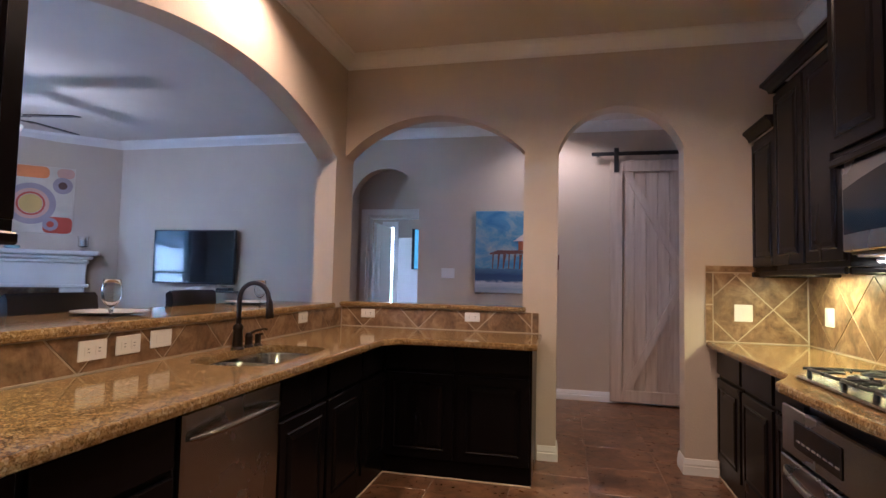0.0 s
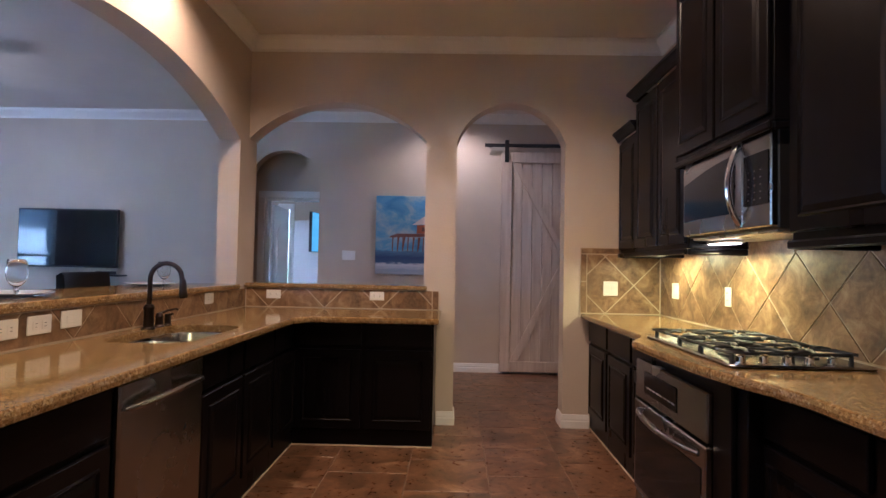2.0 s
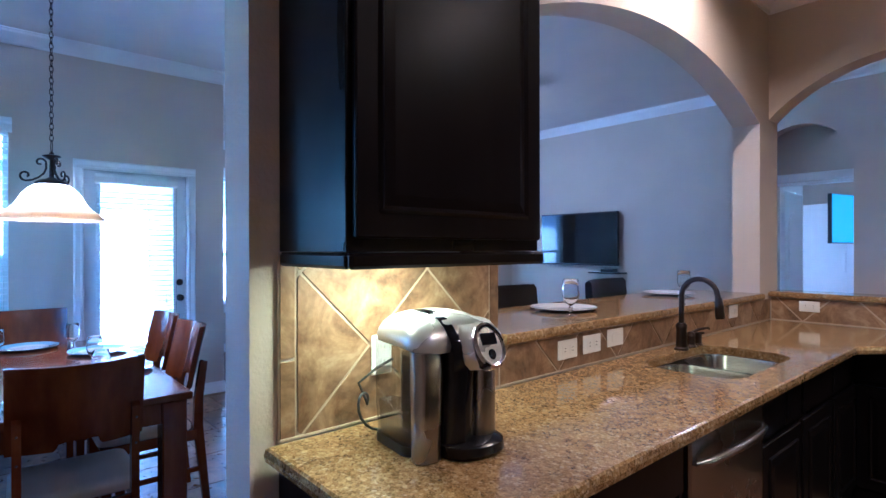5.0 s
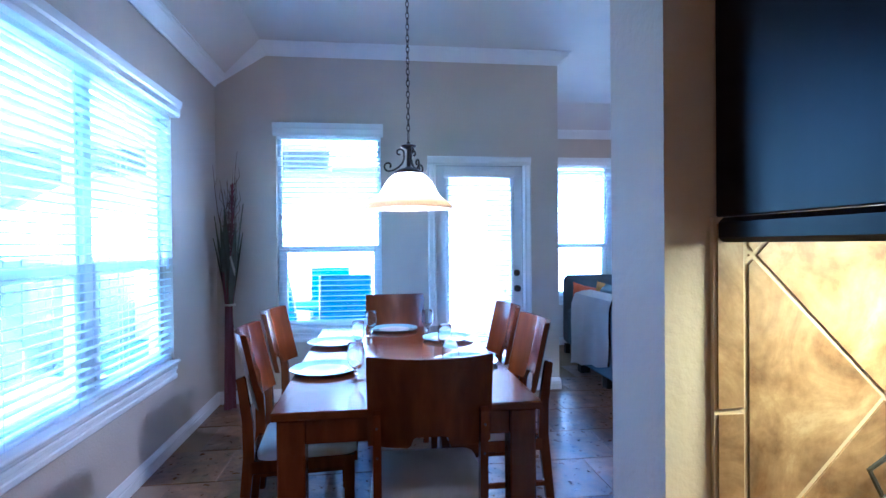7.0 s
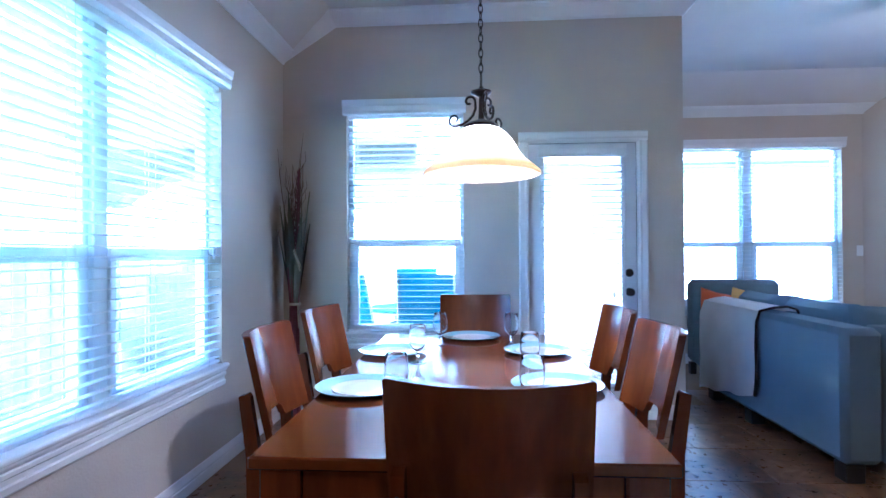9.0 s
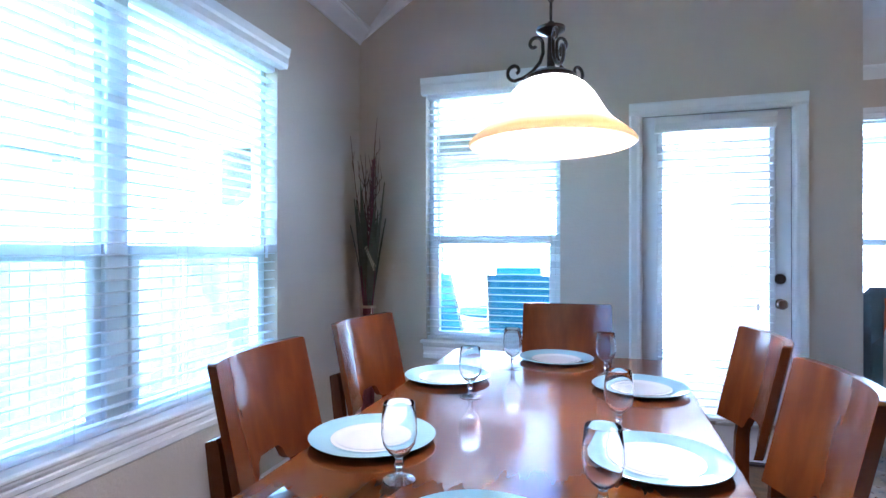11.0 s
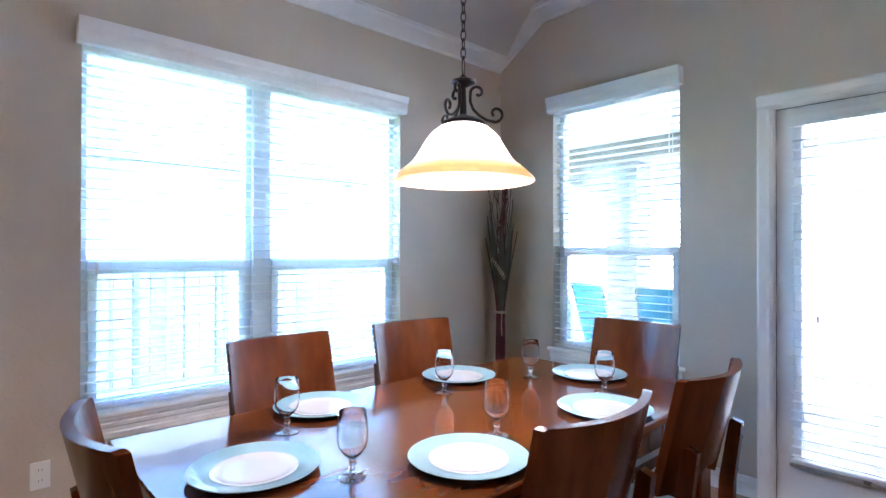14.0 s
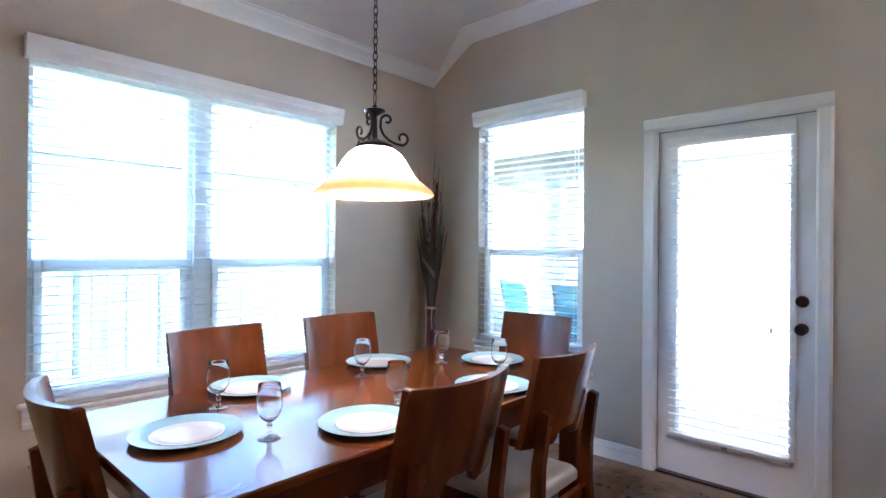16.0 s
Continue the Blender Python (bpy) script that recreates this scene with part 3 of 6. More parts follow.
def window(name, put_m, u0, u1, z0, z1, mullions, rail, label, deep=0.11, blind_in=-0.035, pane=PANE):
    """A double-hung window in its opening: frame, sashes, panes, sill, blind. Along u, out towards the room."""
    w = tagged(new(name), label, "window", kind="structure")
    edges = [u0] + [x for mm in mullions for x in mm] + [u1]
    for k in range(0, len(edges), 2):
        a, b = edges[k], edges[k + 1]
        bm = B()
        for dims in ((a, a + 0.035, z0, z1), (b - 0.035, b, z0, z1), (a + 0.035, b - 0.035, z0, z0 + 0.05), (a + 0.035, b - 0.035, z1 - 0.045, z1)):
            box(bm, dims[0], dims[1], -deep - 0.03, -deep + 0.03, dims[2], dims[3], 0.004)
        part("window_frame", bm, VINYL, w, "white vinyl window frame").matrix_basis = put_m
        bm = B()
        for dims in ((a + 0.035, a + 0.075, z0 + 0.05, rail - 0.03), (b - 0.075, b - 0.035, z0 + 0.05, rail - 0.03), (a + 0.035, b - 0.035, rail - 0.03, rail + 0.03)):
            box(bm, dims[0], dims[1], -deep - 0.012, -deep + 0.042, dims[2], dims[3], 0.004)
        part("sash", bm, VINYL, w).matrix_basis = put_m
        for c, d in ((z0 + 0.05, rail - 0.03), (rail + 0.03, z1 - 0.045)):
            bm = B()
            box(bm, a + 0.035, b - 0.035, -deep - 0.004, -deep, c, d)
            p = part("pane", bm, pane, w)
            p.matrix_basis, p.visible_shadow = put_m, False
    for a, b in mullions:
        bm = B()
        box(bm, a, b, -deep - 0.04, -deep + 0.05, z0, z1, 0.005)
        part("mullion", bm, VINYL, w).matrix_basis = put_m
    bm = B()
    box(bm, u0 - 0.035, u1 + 0.035, -deep + 0.03, 0.035, z0 - 0.022, z0 + 0.002, 0.008)
    part("window_sill", bm, TRIM, w, "white moulded window sill").matrix_basis = put_m
    bm = B()
    prism(bm, [(0.001, -0.125), (0.010, -0.125), (0.016, -0.118), (0.016, -0.096), (0.009, -0.090), (0.009, -0.072), (0.020, -0.064), (0.020, -0.050), (0.014, -0.045), (0.026, -0.030), (0.028, -0.022), (0.001, -0.022)], lambda a, b, d: (d, a, z0 + b), u0 - 0.015, u1 + 0.015)
    part("apron", bm, TRIM, w).matrix_basis = put_m
    blind(w, u0 + 0.006, u1 - 0.006, z0 + 0.01, z1 - 0.03, put_m @ pose(0, blind_in, 0), ladders=4 if u1 - u0 > 1.2 else 2)
    bm = B()
    box(bm, u0 + 0.006, u1 - 0.006, blind_in - 0.026, blind_in + 0.026, z1 - 0.052, z1 - 0.004, 0.004)
    part("head_rail", bm, SLAT, w, "white blind head rail").matrix_basis = put_m
    valance(w, u0 - 0.02, u1 + 0.02, z1 - 0.03, z1 + 0.075, put_m)
    for u in (u0 + 0.10, u1 - 0.06):
        bm = B()
        tube(bm, [(u, 0.004, z1 - 0.05), (u, 0.004, rail + 0.03)], 0.0012, 5)
        box(bm, u - 0.006, u + 0.006, -0.002, 0.010, rail - 0.03, rail + 0.03, 0.002)
        part("pull_cord", bm, CORD, w).matrix_basis = put_m
    return w


SOUTH = Matrix(((1, 0, 0, 0), (0, 1, 0, YS), (0, 0, 1, 0), (0, 0, 0, 1)))
WESTD = Matrix(((0, 1, 0, XD), (1, 0, 0, 0), (0, 0, 1, 0), (0, 0, 0, 1)))
WESTL = Matrix(((0, 1, 0, XW), (1, 0, 0, 0), (0, 0, 1, 0), (0, 0, 0, 1)))
window("window_1", SOUTH, -4.935, -3.165, 0.60, 2.265, [(-4.04, -3.96)], 1.25, "wide double window with open white slat blinds")
window("window_2", WESTD, -0.585, 0.325, 0.64, 2.352, [], 1.33, "double-hung window with open white slat blinds")
window("window_3", WESTL, 2.46, 4.44, 0.66, 2.42, [(3.41, 3.49)], 1.33, "wide living room window with white slat blinds")

# patio door
door = tagged(new("door_1"), "white glazed patio door with slat blind, closed", "door", kind="structure")
for a, b, c, d in ((0.742, 0.815, 0, 2.085), (1.630, 1.703, 0, 2.085), (0.742, 1.703, 2.085, 2.162)):
    bm = B()
    if d - c > 1:
        inner = 1 if a < 1 else -1
        prof = [(0, 0), (0, 0.012), (0.012, 0.022), (0.03, 0.018), (0.045, 0.014), (0.060, 0.016), (0.068, 0.010), (0.073, 0)]
        prism(bm, [((a + o) if inner > 0 else (b - o), h) for o, h in prof], lambda u, v, w: (XD + v, u, w), c, d)
    else:
        prof = [(0, 0), (0, 0.012), (0.012, 0.0225), (0.03, 0.0185), (0.045, 0.0145), (0.060, 0.0165), (0.068, 0.0105), (0.077, 0)]
        prism(bm, [(d - o, h) for o, h in prof], lambda u, v, w: (XD + v, w, u), a, b)
    part("casing", bm, TRIM, door, "white moulded casing")
bm = B()
for a, b, c, d in ((0.824, 0.935, 0.016, 2.078), (1.515, 1.626, 0.016, 2.078), (0.935, 1.515, 0.016, 0.27), (0.935, 1.515, 1.99, 2.078)):
    box(bm, XD - 0.075, XD - 0.03, a, b, c, d)
part("door_leaf", bm, DOORW, door)
bm = B()
for a, b, c, d in ((0.80, 0.822, 0, 2.10), (1.628, 1.65, 0, 2.10), (0.822, 1.628, 2.081, 2.10)):
    box(bm, XD - 0.19, XD - 0.001, a, b, c, d)
part("jamb", bm, TRIM, door)
bm = B()
box(bm, XD - 0.19, XD + 0.005, 0.822, 1.628, 0.0, 0.014, 0.004)
part("threshold", bm, BRONZE, door, "dark worn threshold")
bm = B()
box(bm, XD - 0.055, XD - 0.05, 0.93, 1.52, 0.265, 1.995)
p = part("pane", bm, PANEW, door)
p.visible_shadow = False
bm = B()
for a, b, c, d in ((0.905, 0.94, 0.235, 2.02), (1.51, 1.545, 0.235, 2.02), (0.94, 1.51, 0.235, 0.275), (0.94, 1.51, 1.985, 2.02)):
    box(bm, XD - 0.032, XD - 0.018, a, b, c, d, 0.005)
part("glass_frame", bm, DOORW, door)
blind(door, 0.905, 1.525, 0.255, 1.98, WESTD @ pose(0, 0.01, 0), 0.045, 2)
valance(door, 0.89, 1.54, 1.97, 2.05, WESTD @ pose(0, -0.02, 0), 0.055)
bm = B()
box(bm, XD - 0.018, XD + 0.012, 0.89, 1.54, 0.225, 0.245, 0.004)
part("hold_down", bm, SILVER, door, "grey hold-down bar")
for z in (1.091, 0.947):
    bm = B()
    lathe(bm, [(0, 0.0), (0.030, 0.0), (0.030, 0.006), (0.020, 0.010), (0.013, 0.012), (0.013, 0.030), (0.026, 0.036), (0.030, 0.048), (0.024, 0.060), (0, 0.063)] if z < 1 else
          [(0, 0.0), (0.031, 0.0), (0.031, 0.010), (0.026, 0.020), (0.018, 0.022), (0, 0.022)], 24)
    part("door_knob" if z < 1 else "deadbolt", bm, BRONZE, door, "dark bronze hardware", True).matrix_basis = pose(XD - 0.03, 1.569, z, 0, 90, 0)
for z in (0.25, 1.05, 1.86):
    bm = B()
    tube(bm, [(XD - 0.024, 0.822, z - 0.05), (XD - 0.024, 0.822, z + 0.05)], 0.007, 8)
    part("hinge", bm, SILVER, door)
for y, z in ((1.02, 0.99), (1.44, 0.93)):
    bm = B()
    tube(bm, [(XD + 0.036, y, 1.95), (XD + 0.036, y, z + 0.02)], 0.0012, 5)
    box(bm, XD + 0.030, XD + 0.042, y - 0.008, y + 0.008, z - 0.02, z + 0.02, 0.003)
    part("pull_cord", bm, CORD, door)

for dims in ((XD - 0.074, XD - 0.026, 0.8222, 0.8238, 0.016, 2.080), (XD - 0.074, XD - 0.026, 1.6262, 1.6278, 0.016, 2.080), (XD - 0.074, XD - 0.026, 0.8238, 1.6262, 2.0783, 2.0805)):
    block("weatherstrip", dims, BLACKM, door, 0)

# bedroom doorway with an open leaf, and things seen beyond
door = tagged(new("door_2"), "white bedroom door casing with an open panelled leaf", "door", kind="structure")
bm = B()
for a, b, c, d in ((-2.71, -2.62, 0, 2.11), (-1.80, -1.71, 0, 2.11), (-2.71, -1.71, 2.11, 2.20)):
    box(bm, a, b, YB - 0.02, YB, c, d, 0.006)
part("casing", bm, TRIM, door)
bm = B()
for a, b, c, d in ((-2.618, -2.59, 0, 2.08), (-1.83, -1.802, 0, 2.08), (-2.618, -1.802, 2.08, 2.108)):
    box(bm, a, b, YB, YB + 0.12, c, d)
part("jamb", bm, TRIM, door)


def panel_leaf(m, parent, width=0.76):
    bm = B()
    box(bm, 0, width, -0.018, 0.018, 0.01, 2.04, 0.003)
    leaf = part("door_leaf", bm, DOORW, parent)
    leaf.matrix_basis = m
    for z0, z1, rise in ((0.22, 0.86, 0), (1.02, 1.72, 0.14)):
        for s in (-1, 1):
            bm = B()
            poly = [(0.11, z0), (width - 0.11, z0), (width - 0.11, z1)] + (arch(0.11, width - 0.11, z1, rise, 12)[::-1][1:-1] if rise else []) + [(0.11, z1)]
            inner = [((u - width / 2) * 0.86 + width / 2, (v - z0 - 0.3) * 0.92 + z0 + 0.3) for u, v in poly]
            prism(bm, poly, flat_xz, s * 0.0185, s * 0.010)
            prism(bm, inner, flat_xz, s * 0.0185, s * 0.030)
            part("door_panel", bm, DOORW, leaf)


panel_leaf(pose(-2.57, YB + 0.14, 0, 0, 0, 93), door)
door = tagged(new("door_3"), "white panelled door standing ajar in the bedroom", "door", kind="structure")
panel_leaf(pose(-3.06, 9.52, 0, 0, 0, -20), door)
bm = B()
for a, b, c, d in ((-3.40, -3.31, 0, 2.25), (-3.18, -3.09, 0, 2.25), (-3.40, -3.09, 2.25, 2.35)):
    box(bm, a, b, 9.57, 9.6, c, d, 0.006)
part("casing", bm, TRIM, door)

# ---- kitchen ----
def raised_door(parent, x0, x1, z0, z1, y, material=ESPRESSO, name="cabinet_door", slab=False):
    """A framed door with a raised panel, on the plane y, facing -y."""
    bm = B()
    box(bm, x0, x1, y - 0.020, y, z0, z1, 0.004)
    d = part(name, bm, material, parent)
    if not slab:
        f = 0.055
        bm = B()
        a0, a1, c0, c1 = x0 + f, x1 - f, z0 + f, z1 - f
        o = [(a0, c0), (a1, c0), (a1, c1), (a0, c1)]
        for g, yy0, yy1 in ((0.0, 0.0205, 0.0262),):
            outer = [bm.verts.new((u, y - 0.0205, v)) for u, v in o]
            ridge = [bm.verts.new((u + (g + 0.007) * (1 if u == a0 else -1), y - 0.028, v + 0.007 * (1 if v == c0 else -1))) for u, v in o]
            groove = [bm.verts.new((u + 0.016 * (1 if u == a0 else -1), y - 0.021, v + 0.016 * (1 if v == c0 else -1))) for u, v in o]
            field = [bm.verts.new((u + 0.040 * (1 if u == a0 else -1), y - 0.0275, v + 0.040 * (1 if v == c0 else -1))) for u, v in o]
            for p, q in ((outer, ridge), (ridge, groove), (groove, field)):
                for k in range(4):
                    bm.faces.new([p[k], p[(k + 1) % 4], q[(k + 1) % 4], q[k]])
            bm.faces.new(field)
        part("panel_moulding", bm, material, d)
    return d


def base_cabinet(m, width, doors, label, drawers=True, depth=0.56, group="espresso base cabinets", body_top=0.872):
    """Local: x along the front from 0, the front at y = 0, facing -y."""
    t = thing("base_cabinet", m, label, "cabinet", group)
    bm = B()
    box(bm, 0, width, 0, depth, 0.0, body_top, 0.002)
    part("body", bm, ESPRESSO, t)
    if body_top < 0.87:
        block("face_frame", (0, width, 0, 0.018, body_top + 0.001, 0.872), ESPRESSO, t, 0.002)
    # thin pale strip where the cabinet front meets the floor
    bm = B()
    box(bm, 0, width, -0.009, -0.001, 0.0, 0.012, 0.003)
    part("shoe_line", bm, CREAM, t, "thin pale line along the floor")
    w = width / doors
    for k in range(doors):
        a, b = k * w + 0.015, (k + 1) * w - 0.015
        if drawers:
            raised_door(t, a, b, 0.70, 0.855, -0.001, name="drawer_front", slab=True)
            raised_door(t, a, b, 0.125, 0.675, -0.001)
        else:
            raised_door(t, a, b, 0.125, 0.855, -0.001)
    return t


def upper_cabinet(m, width, z0, z1, doors, label, depth=0.32, crown_sides=(1, 1)):
    """Local: wall at y = depth, front at y = 0, facing -y."""
    t = thing("wall_cabinet", m, label, "cabinet", "espresso wall cabinets")
    bm = B()
    box(bm, 0, width, 0, depth, z0, z1, 0.002)
    part("body", bm, ESPRESSO, t)
    w = width / doors
    for k in range(doors):
        raised_door(t, k * w + 0.012, (k + 1) * w - 0.012, z0 + 0.03, z1 - 0.03, -0.001)
    bm = B()
    prof = [(0, 0), (0.014, 0), (0.020, 0.02), (0.045, 0.05), (0.052, 0.052), (0.052, 0.07), (0, 0.07)]
    path = [(0, depth, z1 - 0.004), (0, -0.021, z1 - 0.004), (width, -0.021, z1 - 0.004), (width, depth, z1 - 0.004)]
    if not crown_sides[0]:
        path = path[1:]
    if not crown_sides[1]:
        path = path[:-1]
    sweep(bm, prof, path, -1)
    part("crown", bm, ESPRESSO, t)
    for x0, x1, y0, y1 in ((-0.003, width + 0.003, -0.024, -0.004), (-0.003, 0.015, -0.0035, depth - 0.004), (width - 0.015, width + 0.003, -0.0035, depth - 0.004)):
        block("light_rail", (x0, x1, y0, y1, z0 - 0.036, z0 - 0.001), ESPRESSO, t, 0.007)
    return t


EAST = 90     # fronts facing +x on the west wall run: turned so that local -y looks to +x
# west run, front at x = -1.29
FX = -1.29


def west(y, z=0.0):
    return pose(FX, y, z, 0, 0, 90)


base_cabinet(west(0.74), 0.98, 2, "espresso base cabinet with two drawers and two doors beside the dishwasher")
base_cabinet(west(2.322), 0.953, 2, "espresso sink base cabinet with two doors", body_top=0.70)
base_cabinet(west(3.275), 0.46, 1, "espresso corner base cabinet with one door", drawers=True)
base_cabinet(pose(-1.285, 3.73, 0), 0.985, 2, "espresso base cabinet with two drawers and two doors under the ledge", depth=0.555)

# dishwasher
t = thing("dishwasher", pose(FX, 1.722, 0, 0, 0, 90), "stainless steel dishwasher with a curved bar handle", "dishwasher")
block("body", (0.002, 0.595, 0, 0.55, 0.0, 0.87), BLACKM, t)
block("door", (0.008, 0.589, -0.030, -0.001, 0.11, 0.862), STEEL, t, 0.008, "brushed stainless front")
block("kick_plate", (0.008, 0.589, -0.005, -0.001, 0.005, 0.10), BLACKM, t)
bm = B()
tube(bm, [(0.03 + 0.537 * k / 12, -0.035 - 0.045 * math.sin(math.pi * k / 12) ** 0.6, 0.775 + 0.012 * math.sin(math.pi * k / 12)) for k in range(13)], [0.008] + [0.013] * 11 + [0.008], 10)
part("handle", bm, STEEL, t, "polished steel bar handle", True)

# L-shaped worktop with a chamfered inner corner and a cut-out for the sink
EDGE = -1.215
bm = B()
outline = [(EDGE, 0.705), (EDGE, 3.45), (EDGE + 0.10, 3.575), (-0.265, 3.575), (-0.265, YF - 0.022), (XL + 0.022, YF - 0.022), (XL + 0.022, 0.705)]
SX0, SX1, SY0, SY1 = -1.735, -1.335, 2.27, 2.97


def slab_with_edge(bm, poly, z0, z1, hole=None):
    """A worktop with a half-round edge; hole is cut by a bridge from the outline."""
    steps = [(0.0, z0), (-0.006, z0 + 0.004), (-0.009, (z0 + z1) / 2), (-0.006, z1 - 0.005), (0.0, z1)]
    n = len(poly)
    area = sum(poly[k][0] * poly[(k + 1) % n][1] - poly[(k + 1) % n][0] * poly[k][1] for k in range(n))
    sgn = 1 if area > 0 else -1
    rings = []
    for off, z in steps:
        ring = []
        for k in range(n):
            p, q, r = (Vector(poly[j % n]) for j in (k - 1, k, k + 1))
            d0, d1 = (q - p).normalized(), (r - q).normalized()
            h0, h1 = Vector((-d0.y, d0.x)) * sgn, Vector((-d1.y, d1.x)) * sgn
            h = (h0 + h1) / (1 + h0.dot(h1))
            v = q + h * (off + 0.006)
            ring.append(bm.verts.new((v.x, v.y, z)))
        rings.append(ring)
    for a, b in zip(rings, rings[1:]):
        for k in range(n):
            bm.faces.new([a[k], a[(k + 1) % n], b[(k + 1) % n], b[k]])
    if not hole:
        bm.faces.new(rings[0]), bm.faces.new(rings[-1])
        return
    for ring, z in ((rings[0], z0), (rings[-1], z1)):
        hv = [bm.verts.new((x, y, z)) for x, y in hole]
        edges = [bm.edges.get((ring[k], ring[(k + 1) % n])) or bm.edges.new((ring[k], ring[(k + 1) % n])) for k in range(n)]
        edges += [bm.edges.new((hv[k], hv[(k + 1) % len(hv)])) for k in range(len(hv))]
        bmesh.ops.triangle_fill(bm, edges=edges, use_beauty=True)
        if z == z0:
            low = hv
    for k in range(len(hole)):
        j = (k + 1) % len(hole)
        bm.faces.new([low[k], low[j], hv[j], hv[k]])


def round_rect(x0, x1, y0, y1, r, n=5):
    out = []
    for cx, cy, a in ((x1 - r, y1 - r, 0), (x0 + r, y1 - r, 90), (x0 + r, y0 + r, 180), (x1 - r, y0 + r, 270)):
        out += [(cx + r * math.cos(radians(a + 90 * k / n)), cy + r * math.sin(radians(a + 90 * k / n))) for k in range(n + 1)]
    return out


slab_with_edge(bm, outline, 0.875, 0.915, round_rect(SX0, SX1, SY0, SY1, 0.11))
tagged(part("worktop", bm, GRANITE), "L-shaped polished speckled brown granite worktop", "countertop")

# sink of two bowls set under the worktop
t = thing("sink", pose(0, 0, 0), "stainless steel double-bowl sink set under granite", "sink")
ymid = (SY0 + SY1) / 2
for a, b in ((SY0 + 0.004, ymid - 0.012), (ymid + 0.012, SY1 - 0.004)):
    bm = B()
    rims = []
    for inset, z, r in ((-0.0, 0.874, 0.10), (0.004, 0.86, 0.10), (0.010, 0.74, 0.09), (0.035, 0.715, 0.05), (0.14, 0.712, 0.03)):
        rims.append([bm.verts.new((x, y, z)) for x, y in round_rect(SX0 + 0.003 + inset, SX1 - 0.003 - inset, a + inset, b - inset, min(r, (b - a) / 2 - inset - 0.001))])
    for p, q in zip(rims, rims[1:]):
        for k in range(len(p)):
            bm.faces.new([p[k], p[(k + 1) % len(p)], q[(k + 1) % len(q)], q[k]])
    bm.faces.new(rims[-1])
    part("bowl", bm, SINKM, t, "", True)
    bm = B()
    lathe(bm, [(0, 0.004), (0.02, 0.003), (0.038, 0.004), (0.042, 0.001), (0.042, 0.0)], 20, ((SX0 + SX1) / 2, (a + b) / 2, 0.7125))
    part("drain", bm, CHROME, t, "", True)
block("divider", (SX0 + 0.004, SX1 - 0.004, ymid - 0.011, ymid + 0.011, 0.80, 0.868), SINKM, t, 0.008)

t = thing("faucet", pose(-1.755, 2.735, 0.915), "dark bronze gooseneck kitchen faucet with pull-down spray", "faucet")
bm = B()
lathe(bm, [(0, 0), (0.034, 0), (0.034, 0.008), (0.026, 0.014), (0.024, 0.10), (0.027, 0.105), (0.027, 0.118), (0.018, 0.13), (0, 0.13)], 24)
part("base", bm, BRONZE, t, "", True)
bm = B()
tube(bm, [(0, 0, 0.12), (0, 0, 0.26)] + [(0.085 - 0.085 * math.cos(a), 0, 0.26 + 0.085 * math.sin(a)) for a in [math.pi * k / 14 for k in range(1, 13)]] + [(0.172, 0, 0.25)], 0.0125, 12)
part("spout", bm, BRONZE, t, "", True)
bm = B()
tube(bm, [(0.171, 0, 0.262), (0.174, 0, 0.235), (0.178, 0, 0.18), (0.180, 0, 0.165)], [0.015, 0.018, 0.021, 0.019], 14)
part("spray_head", bm, BRONZE, t, "", True)
bm = B()
lathe(bm, [(0, 0), (0.027, 0), (0.027, 0.006), (0.021, 0.012), (0.019, 0.05), (0.022, 0.055), (0.014, 0.075), (0, 0.08)], 20)
tube(bm, [(0, 0, 0.068), (0.02, 0.03, 0.085), (0.045, 0.075, 0.092), (0.05, 0.09, 0.088)], [0.008, 0.007, 0.006, 0.007], 8)
part("lever", bm, BRONZE, t, "dark bronze lever handle", True).matrix_basis = pose(0, 0.10, 0)
t = thing("soap_dispenser", pose(-1.76, 2.93, 0.915), "dark bronze soap dispenser beside the faucet", "soap dispenser")
bm = B()
lathe(bm, [(0, 0), (0.022, 0), (0.022, 0.006), (0.017, 0.010), (0.017, 0.055), (0.013, 0.062), (0, 0.064)], 18)
tube(bm, [(0, 0, 0.058), (0.03, 0, 0.062)], 0.006, 8)
part("pump", bm, BRONZE, t, "", True)

# raised bar and ledge tops
bm = B()
slab_with_edge(bm, [(XL + 0.035, 1.575), (XL + 0.035, 4.105), (-2.42, 4.105), (-2.42, 1.575)], 1.0625, 1.102)
tagged(part("bar_counter", bm, GRANITE), "raised granite breakfast bar top on a low wall", "bar top")
bm = B()
slab_with_edge(bm, [(XL + 0.01, YF - 0.035), (-0.385, YF - 0.035), (-0.385, YFO + 0.04), (XL + 0.01, YFO + 0.04)], 1.0725, 1.108)
tagged(part("ledge_top", bm, GRANITE), "granite ledge top in the arched opening", "ledge")

# east run
EX = 0.94


def east(y, x=EX):
    return pose(x, y, 0, 0, 0, -90)


base_cabinet(east(4.285), 0.51, 1, "espresso base cabinet with drawer and door at the wall", depth=0.55)
base_cabinet(east(3.765), 0.50, 1, "espresso base cabinet with drawer and door", depth=0.55)
base_cabinet(east(3.255), 0.36, 1, "narrow espresso base cabinet beside the oven", depth=0.55)
base_cabinet(east(1.93), 1.60, 3, "wide espresso base cabinet with drawers and doors", depth=0.55)
OX = 0.845
t = thing("oven", pose(OX, 2.885, 0, 0, 0, -90), "built-in stainless steel oven with dark glass door", "oven")
block("carcass", (-0.06, 1.01, 0.02, 0.62, 0.0, 0.872), ESPRESSO, t, 0.004, "espresso cabinet round the oven")
